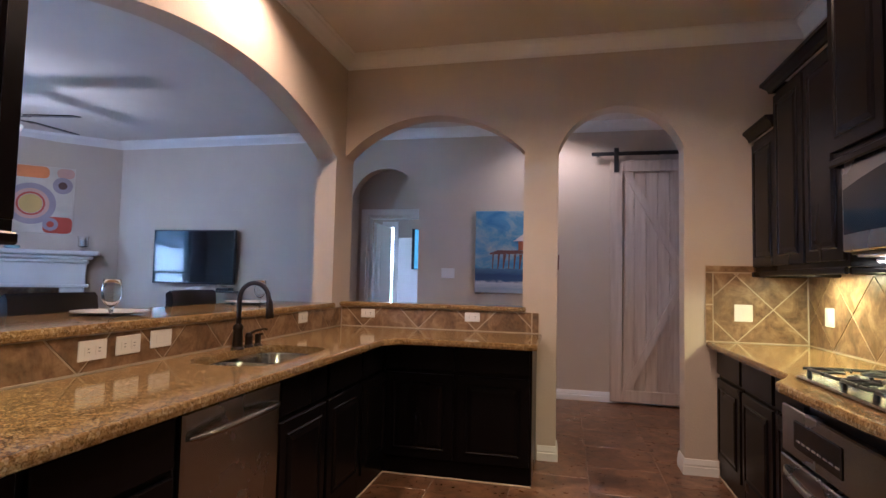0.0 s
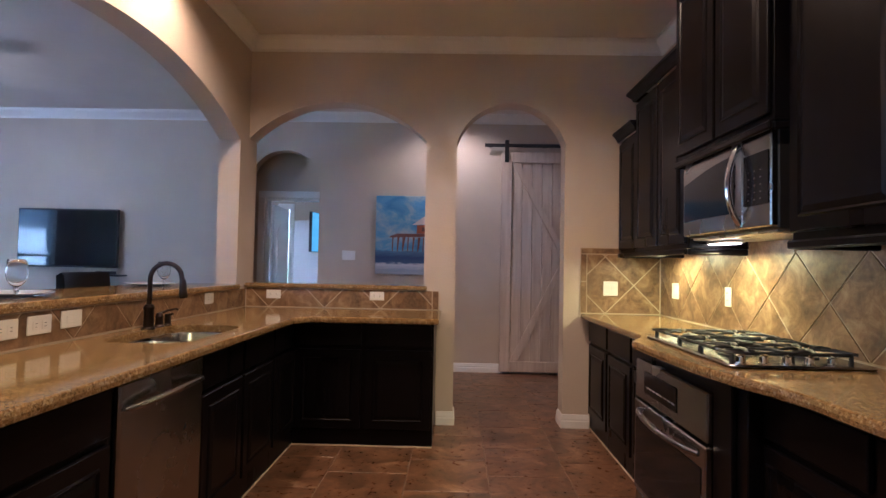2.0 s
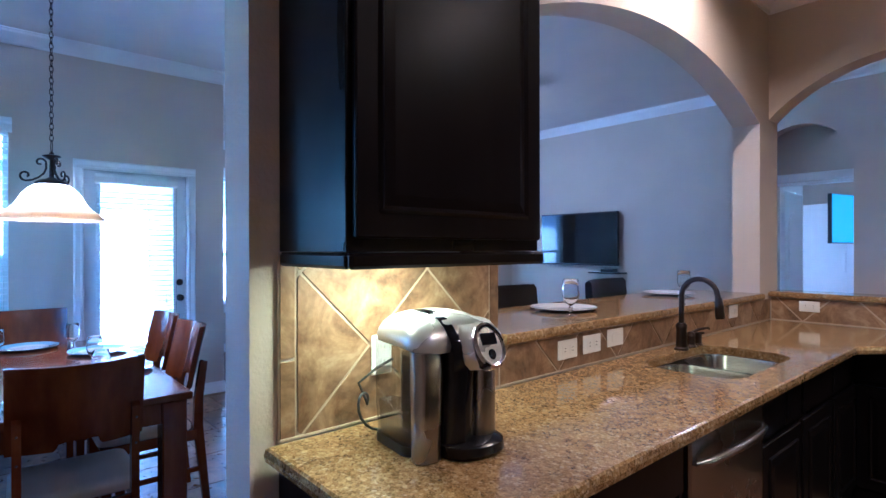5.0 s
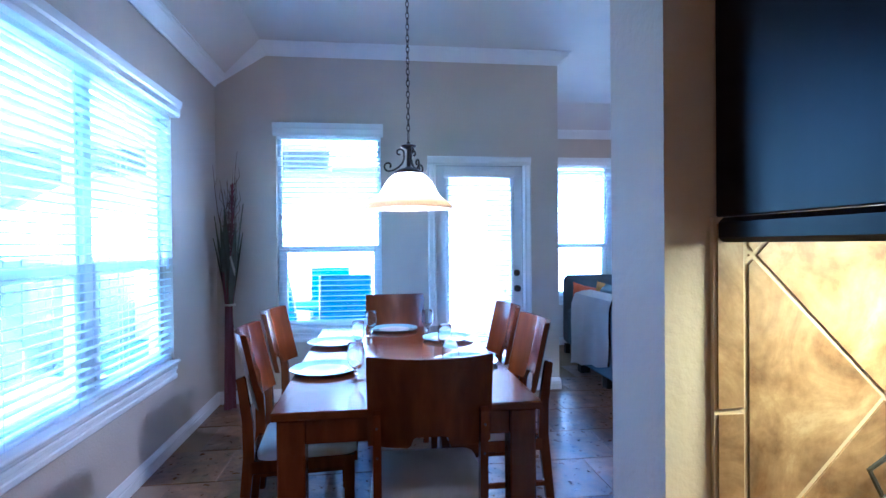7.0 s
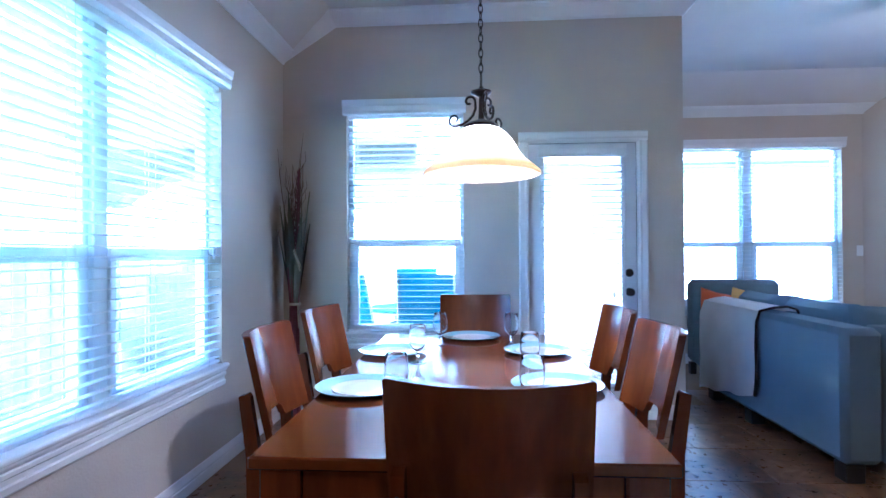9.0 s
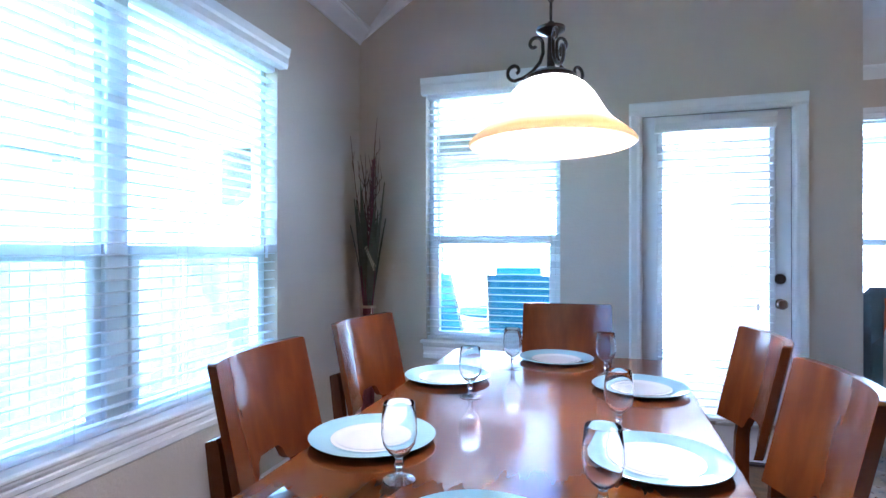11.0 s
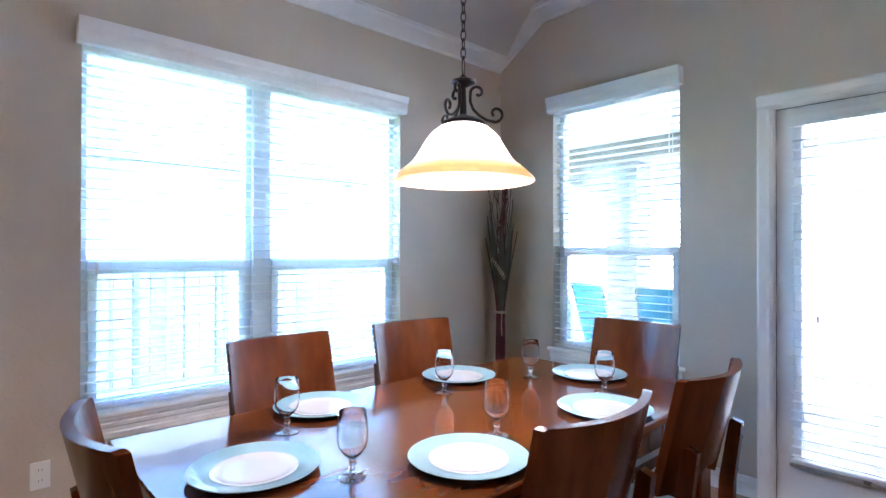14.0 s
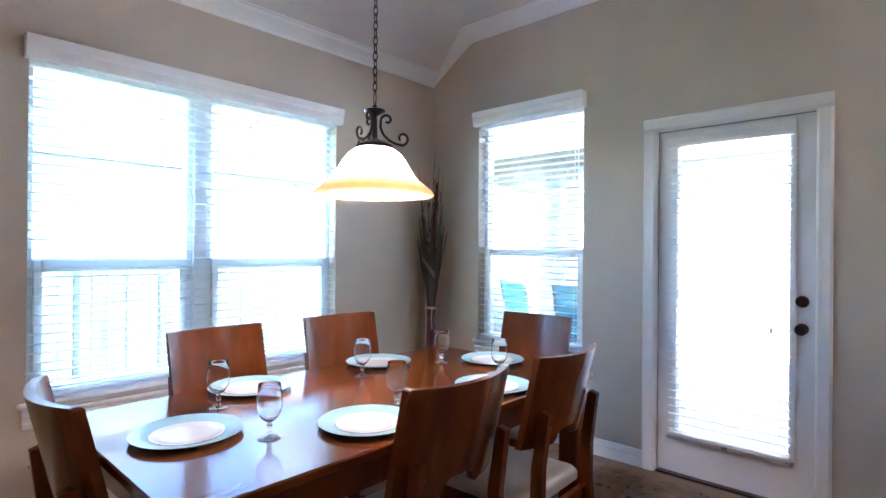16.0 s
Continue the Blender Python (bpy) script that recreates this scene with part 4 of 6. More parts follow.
block("filler", (0.805, 0.94, -0.001, 0.018, 0.0, 0.86), ESPRESSO, t, 0.003)
bm = B()
box(bm, 0.0, 0.80, -0.022, 0.019, 0.60, 0.80, 0.006)
part("control_panel", bm, STEEL, t, "stainless control panel")
block("display", (0.13, 0.52, -0.026, -0.0225, 0.645, 0.755), BLACK, t, 0.003, "black glass display")
for k in range(8):
    block("key", (0.16 + 0.045 * k, 0.19 + 0.045 * k, -0.0275, -0.0262, 0.675, 0.683), SILVER, t, 0)
block("oven_door", (0.0, 0.80, -0.030, 0.019, 0.12, 0.59), STEEL, t, 0.006)
block("window", (0.03, 0.77, -0.034, -0.0305, 0.15, 0.50), BLACK, t, 0.003, "dark oven glass")
bm = B()
tube(bm, [(0.06, -0.028, 0.545)] + [(0.06 + 0.68 * k / 12, -0.034 - 0.036 * math.sin(math.pi * k / 12) ** 0.6, 0.545 - 0.010 * math.sin(math.pi * k / 12)) for k in range(1, 12)] + [(0.74, -0.028, 0.545)], [0.010] + [0.014] * 11 + [0.010], 10)
part("handle", bm, STEEL, t, "polished bar handle", True)
block("lower_trim", (0.0, 0.80, -0.020, 0.019, 0.02, 0.11), STEEL, t, 0.004)

bm = B()
ccurve = [(0.875, 0.30), (0.875, 1.56), (0.85, 1.70), (0.80, 1.86), (0.775, 1.99), (0.76, 2.10), (0.735, 2.66), (0.745, 2.72), (0.80, 2.80), (0.86, 2.92), (0.862, 3.02)]
slab_with_edge(bm, ccurve + [(0.855, YF - 0.022), (XR - 0.022, YF - 0.022), (XR - 0.022, 0.30)], 0.875, 0.915)
tagged(part("worktop", bm, GRANITE), "polished granite worktop with a bowed front at the cooktop", "countertop")

# gas cooktop
t = thing("gas_cooktop", pose(0.86, 1.98, 0.915), "stainless steel gas cooktop with black cast-iron grates", "cooktop")
CW, CL = 0.55, 0.88
bm = B()
slab_with_edge(bm, round_rect(0, CW, 0, CL, 0.03), 0.001, 0.014)
part("tray", bm, SINKM, t, "bright stainless tray")
for gx, gy, gr in ((0.14, 0.24, 0.045), (0.40, 0.22, 0.04), (0.27, 0.44, 0.055), (0.14, 0.66, 0.04), (0.40, 0.68, 0.045)):
    bm = B()
    lathe(bm, [(gr + 0.02, 0.0145), (gr + 0.018, 0.020), (gr, 0.022), (gr, 0.034), (gr * 0.9, 0.036), (gr * 0.85, 0.044), (gr * 0.7, 0.048), (0, 0.049)], 20, (gx, gy, 0))
    part("burner", bm, IRON, t, "", True)
for y0, y1 in ((0.085, 0.345), (0.350, 0.560), (0.565, 0.845)):
    bm = B()
    mid = (y0 + y1) / 2
    frame_line = [(x, y, 0.045) for x, y in round_rect(0.035, 0.515, y0, y1, 0.025, 3)]
    tube(bm, frame_line, 0.0075, 6, True)
    for x in (0.05, 0.275, 0.50):
        for y in (y0, y1):
            tube(bm, [(x, y, 0.0135), (x, y, 0.046)], [0.010, 0.007], 6)
    for cx in (0.145, 0.405):
        for k in range(6):
            a = math.pi * k / 3 + 0.26
            ex, ey = math.cos(a), math.sin(a)
            far = min(0.125 / max(0.2, abs(ex)), ((y1 - y0) / 2 - 0.004) / max(0.2, abs(ey)))
            tube(bm, [(cx + 0.032 * ex, mid + 0.032 * ey, 0.050), (cx + 0.6 * far * ex, mid + 0.6 * far * ey, 0.054), (cx + far * ex, mid + far * ey, 0.046)], [0.005, 0.007, 0.0065], 6)
    tube(bm, [(0.275, y0, 0.046), (0.275, y1, 0.046)], 0.0068, 6)
    tube(bm, [(0.035, mid, 0.046), (0.075, mid, 0.051)], 0.0065, 6)
    tube(bm, [(0.515, mid, 0.046), (0.475, mid, 0.051)], 0.0065, 6)
    part("grate", bm, IRON, t, "", True)
for k in range(5):
    bm = B()
    lathe(bm, [(0.024, 0.0145), (0.024, 0.018), (0.018, 0.020), (0.017, 0.040), (0.014, 0.043), (0, 0.043)], 18)
    box(bm, -0.017, 0.017, -0.004, 0.004, 0.040, 0.048, 0.002)
    part("knob", bm, CHROME, t, "chrome control knob", True).matrix_basis = pose(0.06 + 0.085 * k, 0.045, 0, 0, 0, 20 * k)

# wall cabinets on the east side
def east_up(y, x=1.17):
    return pose(x, y, 0, 0, 0, -90)


upper_cabinet(east_up(4.285), 0.43, 1.40, 2.30, 1, "short espresso wall cabinet at the end of the run", 0.325, (0, 0))
upper_cabinet(east_up(3.85, 1.155), 0.84, 1.40, 2.50, 2, "tall espresso wall cabinet with two doors", 0.34)
upper_cabinet(east_up(3.00, 1.09), 0.90, 1.88, 2.86, 2, "deep espresso wall cabinet above the microwave", 0.405)
upper_cabinet(east_up(2.09, 1.155), 1.15, 1.40, 2.60, 2, "wide espresso wall cabinet beside the microwave", 0.34)

t = thing("microwave", east_up(2.955, 1.112), "stainless steel over-range microwave with curved handle", "microwave")
MW, MZ0, MZ1 = 0.815, 1.45, 1.875
block("body", (0, MW, 0.02, 0.380, MZ0, MZ1 - 0.004), BLACKM, t, 0.004)
block("door", (0.0, 0.60, -0.012, 0.0195, MZ0 + 0.01, MZ1 - 0.006), STEEL, t, 0.006)
bm = B()
prism(bm, [(0.02, MZ0 + 0.085)] + [(0.02 + 0.52 * k / 12, MZ0 + 0.085 + 0.006 * math.sin(math.pi * k / 12)) for k in range(1, 12)] + [(0.54, MZ0 + 0.085), (0.54, MZ1 - 0.075)]
      + [(0.54 - 0.52 * k / 12, MZ1 - 0.14 + 0.065 * math.cos(math.pi / 2 * k / 12)) for k in range(1, 13)], flat_xz, -0.0165, -0.0125)
part("window", bm, BLACK, t, "dark curved glass")
block("control_panel", (0.602, MW, -0.012, 0.0195, MZ0 + 0.01, MZ1 - 0.006), STEEL, t, 0.006)
block("key_pad", (0.618, MW - 0.012, -0.016, -0.0125, MZ0 + 0.105, MZ1 - 0.10), BLACK, t, 0.002)
for r in range(5):
    for q in range(3):
        bm = B()
        box(bm, 0.654 + 0.045 * q, 0.666 + 0.045 * q, -0.0168, -0.0162, MZ0 + 0.127 + 0.030 * r, MZ0 + 0.132 + 0.030 * r)
        part("key", bm, STEEL, t)
bm = B()
tube(bm, [(0.585, -0.012 - 0.055 * math.sin(math.pi * k / 12) ** 0.7, MZ0 + 0.03 + 0.355 * k / 12) for k in range(13)], [0.010] + [0.014] * 11 + [0.010], 10)
part("handle", bm, CHROME, t, "polished curved bar handle", True)
block("vent", (0.03, MW - 0.03, 0.03, 0.37, MZ0 - 0.012, MZ0 - 0.001), SILVER, t, 0.003)

# wall cabinet over the coffee maker
upper_cabinet(pose(-1.535, 0.75, 0, 0, 0, 90), 0.625, 1.40, 2.42, 1, "espresso wall cabinet with one door above the coffee maker", 0.33)

# under-cabinet light bars
for x, y, z in ((1.32, 3.75, 1.3985), (1.30, 2.95, 1.4365), (-1.70, 1.02, 1.3985)):
    t = thing("light_bar", pose(x, y, z), "slim white light bar under a wall cabinet", "light")
    bm = B()
    box(bm, -0.045, 0.045, -0.17, 0.17, -0.012, 0.0, 0.003)
    part("housing", bm, WHITEP, t)
    bm = B()
    box(bm, -0.036, 0.036, -0.155, 0.155, -0.017, -0.0125, 0.002)
    part("diffuser", bm, LED, t, "glowing warm diffuser")


# ---- dining furniture ----
def dining_chair(m):
    """Local: the seat faces +y, its back at y = 0; origin on the floor."""
    t = thing("dining_chair", m, "reddish-brown wooden dining chair with curved back and beige seat", "chair", "chairs round the dining table")
    W = 0.44
    # curved back panel with a notch in its lower edge
    bm = B()
    cols, rows = 14, 8

    def back_at(u, v, d):
        x = (u - 0.5) * W
        bow = -0.055 * (1 - (2 * u - 1) ** 2)
        z = 0.655 + 0.325 * v
        return (x, bow + 0.035 - 0.075 * v + d, z + 0.006 * (2 * u - 1) ** 2 * v)
    poly = [(0, 0.0), (0.32, 0.0), (0.345, 0.03), (0.365, 0.11), (0.40, 0.15), (0.60, 0.15), (0.635, 0.11), (0.655, 0.03), (0.68, 0.0), (1, 0.0)]
    us = sorted({round(k / cols, 4) for k in range(cols + 1)} | {0.32, 0.345, 0.365, 0.40, 0.60, 0.635, 0.655, 0.68, 0.02, 0.98})

    def low(u):
        for (a, c), (b, d) in zip(poly, poly[1:]):
            if a <= u <= b:
                return c + (d - c) * (u - a) / max(1e-6, b - a)
        return 0.0
    grid = {}
    for i, u in enumerate(us):
        lo = low(u)
        hi = 0.985 if u in (0, 1) else 1.0
        for j in range(rows + 1):
            v = lo + (hi - lo) * j / rows
            for s, d in ((0, 0.0), (1, -0.024)):
                grid[i, j, s] = bm.verts.new(back_at(u, v, d))
    n = len(us)
    for i in range(n - 1):
        for j in range(rows):
            bm.faces.new([grid[i, j, 0], grid[i + 1, j, 0], grid[i + 1, j + 1, 0], grid[i, j + 1, 0]])
            bm.faces.new([grid[i, j, 1], grid[i, j + 1, 1], grid[i + 1, j + 1, 1], grid[i + 1, j, 1]])
        for j in (0, rows):
            bm.faces.new([grid[i, j, 0], grid[i, j, 1], grid[i + 1, j, 1], grid[i + 1, j, 0]])
    for i in (0, n - 1):
        for j in range(rows):
            bm.faces.new([grid[i, j, 0], grid[i, j + 1, 0], grid[i, j + 1, 1], grid[i, j, 1]])
    part("backrest", bm, CHERRY, t, "", True)
    for s in (-1, 1):
        bm = B()
        prof = [(-0.10, 0.0), (-0.065, 0.0), (-0.012, 0.45), (-0.018, 0.60), (-0.048, 0.79), (-0.056, 0.80), (-0.085, 0.79), (-0.062, 0.60), (-0.060, 0.45)]
        x = s * 0.185
        prism(bm, prof, flat_yz, x - 0.014, x + 0.014)
        leg = part("back_leg", bm, CHERRY, t)
        for z in (0.64, 0.745):
            bm = B()
            lathe(bm, [(0, 0.002), (0.003, 0.002), (0.0045, 0.0)], 10)
            part("screw", bm, BRONZE, leg).matrix_basis = pose(x, -0.066 - (z - 0.60) * 0.125, z, 90, 0, 0)
        bm = B()
        prism(bm, [(0.375, 0), (0.41, 0), (0.415, 0.43), (0.365, 0.43)], flat_yz, s * 0.19 - 0.018, s * 0.19 + 0.018)
        part("front_leg", bm, CHERRY, t)
        block("side_rail", (s * 0.19 - 0.011, s * 0.19 + 0.011, -0.03, 0.368, 0.375, 0.43), CHERRY, t)
        block("stretcher", (s * 0.19 - 0.009, s * 0.19 + 0.009, -0.05, 0.372, 0.20, 0.225), CHERRY, t)
    block("front_rail", (-0.171, 0.171, 0.375, 0.40, 0.375, 0.43), CHERRY, t)
    block("back_rail", (-0.170, 0.170, -0.045, -0.02, 0.375, 0.43), CHERRY, t)
    bm = B()
    rings = []
    for inset, z in ((0.012, 0.4315), (0.0, 0.438), (0.0, 0.462), (0.010, 0.476), (0.045, 0.484), (0.10, 0.487)):
        rings.append([bm.verts.new((x, y, z)) for x, y in round_rect(-0.215 + inset, 0.215 - inset, -0.005 + inset, 0.425 - inset, max(0.012, 0.05 - inset * 0.3), 4)])
    for p, q in zip(rings, rings[1:]):
        for k in range(len(p)):
            bm.faces.new([p[k], p[(k + 1) % len(p)], q[(k + 1) % len(q)], q[k]])
    bm.faces.new(rings[0]), bm.faces.new(rings[-1])
    part("seat", bm, CUSHION, t, "beige upholstered seat", True)
    return t


first = dining_chair(pose(-3.73, -0.265, 0, 0, 0, 4))
for x, y, a in ((-4.42, -0.285, -5), (-5.19, 0.41, -90), (-3.03, 0.45, 88), (-3.81, 1.02, 180), (-4.40, 1.03, 182)):
    copy_thing(first, pose(x, y, 0, 0, 0, a))

t = thing("dining_table", pose(0, 0, 0), "long reddish-brown wooden dining table set for six", "table")
TX0, TX1, TY0, TY1, TZ = -5.00, -3.09, -0.115, 0.885, 0.77
block("tabletop", (TX0, TX1, TY0, TY1, TZ - 0.032, TZ), TABLEW, t, 0.005)
block("apron", (TX0 + 0.12, TX1 - 0.12, TY0 + 0.04, TY0 + 0.062, TZ - 0.13, TZ - 0.033), CHERRY, t)
block("apron", (TX0 + 0.12, TX1 - 0.12, TY1 - 0.062, TY1 - 0.04, TZ - 0.13, TZ - 0.033), CHERRY, t)
block("apron", (TX0 + 0.04, TX0 + 0.062, TY0 + 0.12, TY1 - 0.12, TZ - 0.13, TZ - 0.033), CHERRY, t)
block("apron", (TX1 - 0.062, TX1 - 0.04, TY0 + 0.12, TY1 - 0.12, TZ - 0.13, TZ - 0.033), CHERRY, t)
for x in (TX0 + 0.02, TX1 - 0.12):
    for y in (TY0 + 0.02, TY1 - 0.12):
        block("leg", (x, x + 0.10, y, y + 0.10, 0, TZ - 0.033), CHERRY, t, 0.006)


def plate(m, glaze=PLATEB, label="white dinner plate with a broad pale blue rim"):
    t = thing("plate", m, label, "plate", "table settings")
    bm = B()
    lathe(bm, [(0.107, 0.0095), (0.110, 0.0112), (0.135, 0.0145), (0.156, 0.0185), (0.160, 0.0195), (0.162, 0.0185), (0.161, 0.0165), (0.112, 0.0065), (0.107, 0.0060)], 56)
    part("rim", bm, glaze, t, "pale blue glazed rim" if glaze == PLATEB else "", True)
    bm = B()
    lathe(bm, [(0, 0.0052), (0.070, 0.0054), (0.082, 0.0060), (0.094, 0.0090), (0.099, 0.0108), (0.1065, 0.0104), (0.1065, 0.0062), (0.080, 0.0020), (0.060, 0.0), (0, 0.0)], 56)
    part("well", bm, PLATEW, t, "white glazed centre", True)
    return t


first = plate(pose(-3.715, 0.022, TZ))
for x, y in ((-4.40, 0.02), (-4.855, 0.39), (-4.437, 0.712), (-3.768, 0.705), (-3.32, 0.39)):
    copy_thing(first, pose(x, y, TZ))
for x, y in ((-2.15, 2.33), (-2.21, 3.53)):
    tagged(plate(pose(x, y, 1.102), PLATEW, "plain white dinner plate on the granite bar"), group="bar settings")


def goblet(m):
    t = thing("water_goblet", m, "clear stemmed water glass on the table", "glass", "table settings")
    bm = B()
    lathe(bm, [(0, 0.0), (0.033, 0.0), (0.035, 0.0015), (0.034, 0.003), (0.024, 0.005), (0.012, 0.009), (0.0075, 0.0155), (0, 0.0156)], 32)
    part("foot", bm, THINGLASS, t, "", True)
    bm = B()
    lathe(bm, [(0, 0.0158), (0.0072, 0.0158), (0.006, 0.024), (0.011, 0.034), (0.0075, 0.044), (0.009, 0.0498), (0, 0.0499)], 24)
    part("stem", bm, DRINK, t, "", True)
    bm = B()
    lathe(bm, [(0.0, 0.0502), (0.0095, 0.0505), (0.022, 0.060), (0.034, 0.078), (0.0385, 0.100), (0.0375, 0.130), (0.0335, 0.165), (0.0325, 0.166), (0.0322, 0.165), (0.0362, 0.130), (0.0372, 0.100),
               (0.0327, 0.079), (0.0205, 0.0622), (0.008, 0.0545), (0, 0.054)], 36)
    part("bowl", bm, DRINK, t, "", True)
    return t


first = goblet(pose(-3.48, 0.59, TZ))
for x, y in ((-3.512, 0.175), (-4.178, 0.166), (-4.637, 0.232), (-4.63, 0.60), (-3.965, 0.63)):
    copy_thing(first, pose(x, y, TZ))
for x, y in ((-1.985, 2.16), (-2.05, 3.40)):
    tagged(copy_thing(first, pose(x, y, 1.102)), group="bar settings")

# pendant lamp
LX, LY = -4.002, 0.447
t = thing("pendant_lamp", pose(LX, LY, 1.560), "bell-shaped alabaster pendant lamp with bronze scrollwork, lit", "pendant lamp")
bm = B()
outer = [(0.236, 0.0), (0.235, 0.006), (0.228, 0.014), (0.205, 0.034), (0.178, 0.055), (0.158, 0.078), (0.141, 0.105), (0.124, 0.134), (0.103, 0.160), (0.078, 0.179), (0.050, 0.189)]
lathe(bm, outer + [(r - 0.005, z - 0.004) for r, z in outer[::-1]] + [outer[0]], 56)
part("shade", bm, SHADE, t, "alabaster glass bell shade with amber rim", True)
bm = B()
lathe(bm, [(0.077, 0.181), (0.074, 0.193), (0.052, 0.206), (0.024, 0.214), (0.012, 0.222), (0.009, 0.31), (0.022, 0.318), (0.040, 0.326), (0.042, 0.333), (0.030, 0.338), (0.012, 0.341), (0.009, 0.352), (0, 0.352)], 28)
part("cap", bm, BRONZE, t, "", True)
for k in range(3):
    bm = B()
    a0 = radians(20 + 120 * k)

    def spiral(cx, cz, r0, start, turns, n=18):
        return [(cx + r0 * (1 - 0.72 * j / n) * math.cos(start + turns * j / n), cz + r0 * (1 - 0.72 * j / n) * math.sin(start + turns * j / n)) for j in range(n + 1)]
    lowc = spiral(0.108, 0.226, 0.028, -math.pi / 2, 2 * math.pi * 0.9)
    upc = spiral(0.048, 0.296, 0.024, math.pi, -2 * math.pi * 0.85)
    stem = lowc[::-1] + [(0.080, 0.204), (0.054, 0.219), (0.033, 0.240), (0.023, 0.266)] + upc
    tube(bm, [(r * math.cos(a0), r * math.sin(a0), z) for r, z in stem], 0.0052, 8)
    part("scroll", bm, BRONZE, t, "", True)
bm = B()
lathe(bm, [(0, 0.15), (0.030, 0.13), (0.034, 0.105), (0.024, 0.075), (0, 0.065)], 20)
part("bulb", bm, glow("bulb_glass", (1.0, 0.85, 0.62), 4.0), t, "glowing bulb", True)
z = 0.350
k = 0
while z < H - 1.560 - 0.03:
    long = 0.065 if k == 0 else 0.036
    bm = B()
    pts = [(0.0085 * math.cos(a), 0, z + long / 2 + (long / 2 + 0.002) * math.sin(a)) for a in [2 * math.pi * j / 12 for j in range(12)]]
    tube(bm, pts, 0.0023, 6, True)
    part("chain_link", bm, BRONZE, t, "", True).matrix_basis = pose(0, 0, 0, 0, 0, 90 * (k % 2) + 20)
    z += long - 0.006
    k += 1
bm = B()
lathe(bm, [(0, H - 1.560 - 0.045), (0.015, H - 1.560 - 0.04), (0.05, H - 1.560 - 0.02), (0.06, H - 1.560)], 28)
part("canopy", bm, BRONZE, t, "", True)

# ---- wall plates ----
def wall_plate(m, gangs, kind, label):
    """Local: on the plane y = 0, facing -y, centred."""
    t = thing("outlet" if kind == "outlet" else "light_switch", m, label, "outlet" if kind == "outlet" else "switch", "wall plates")
    w = 0.07 + 0.046 * (gangs - 1)
    block("plate", (-w / 2, w / 2, -0.006, -0.0005, -0.058, 0.058), WHITEP, t, 0.003)
    for k in range(gangs):
        x = (k - (gangs - 1) / 2) * 0.046
        if kind == "outlet":
            for z in (-0.022, 0.022):
                block("socket", (x - 0.016, x + 0.016, -0.0085, -0.0062, z - 0.014, z + 0.014), WHITEP, t, 0.003)
                bm = B()
                for q in (-0.006, 0.006):
                    box(bm, x + q - 0.001, x + q + 0.001, -0.0092, -0.0086, z - 0.003, z + 0.006)
                part("slot", bm, BLACKM, t)
        else:
            block("rocker", (x - 0.016, x + 0.016, -0.0095, -0.0062, -0.032, 0.032), WHITEP, t, 0.003)
    return t


TILE = 0.014          # backsplash face in front of the wall
for y, z, kind in ((1.954, 1.001, "outlet"), (2.124, 1.003, "outlet"), (2.306, 1.010, "switch"), (3.625, 1.02, "outlet")):
    wall_plate(pose(XL + TILE, y, z, 0, 90, 90) @ Matrix.Scale(1.1, 4), 1, kind, "white %s set sideways on the tiled bar front" % kind)
for x in (-1.627, -0.786):
    wall_plate(pose(x, YF - TILE, 1.02, 0, 90, 0), 1, "outlet", "white outlet on the tiled ledge front")
wall_plate(pose(1.089, YF - TILE, 1.117), 2, "switch", "white double switch on the tile backsplash")
wall_plate(pose(XR - TILE, 3.98, 1.12, 0, 0, -90), 2, "switch", "white double plate on the tile backsplash")
wall_plate(pose(XR - TILE, 3.22, 1.12, 0, 0, -90), 1, "outlet", "white outlet on the tile backsplash")
wall_plate(pose(XL + TILE, 1.055, 1.10, 0, 0, 90), 1, "outlet", "white outlet behind the coffee maker")
wall_plate(pose(-3.026, YS, 0.384, 0, 0, 180), 1, "outlet", "white outlet low on the dining wall")
wall_plate(pose(-1.455, YH, 1.38), 3, "switch", "white triple switch on the hall wall")
wall_plate(pose(XW, 4.62, 1.25, 0, 0, 90), 1, "switch", "white switch beside the living room window")

# ---- coffee maker ----
t = thing("coffee_maker", pose(-1.60, 1.06, 0.915, 0, 0, 84), "silver and black pod coffee maker with clear water tank", "coffee maker")


def loft(bm, sections):
    """Rings of (outline, z), joined and capped."""
    rings = [[bm.verts.new((x, y, z)) for x, y in o] for o, z in sections]
    for p, q in zip(rings, rings[1:]):
        for k in range(len(p)):
            bm.faces.new([p[k], p[(k + 1) % len(p)], q[(k + 1) % len(q)], q[k]])
    bm.faces.new(rings[0][::-1]), bm.faces.new(rings[-1])


def shell(bm, sections):
    """Upright rounded shell: (x0, x1, y0, y1, corner, z, lean), lean dropping the front edge."""
    rings = []
    for x0, x1, y0, y1, r, z, lean in sections:
        rings.append([bm.verts.new((x, y, z - lean * max(0.0, -y / 0.14) ** 1.6)) for x, y in round_rect(x0, x1, y0, y1, r, 8)])
    for p, q in zip(rings, rings[1:]):
        for k in range(len(p)):
            bm.faces.new([p[k], p[(k + 1) % len(p)], q[(k + 1) % len(q)], q[k]])
    bm.faces.new(rings[0][::-1]), bm.faces.new(rings[-1])


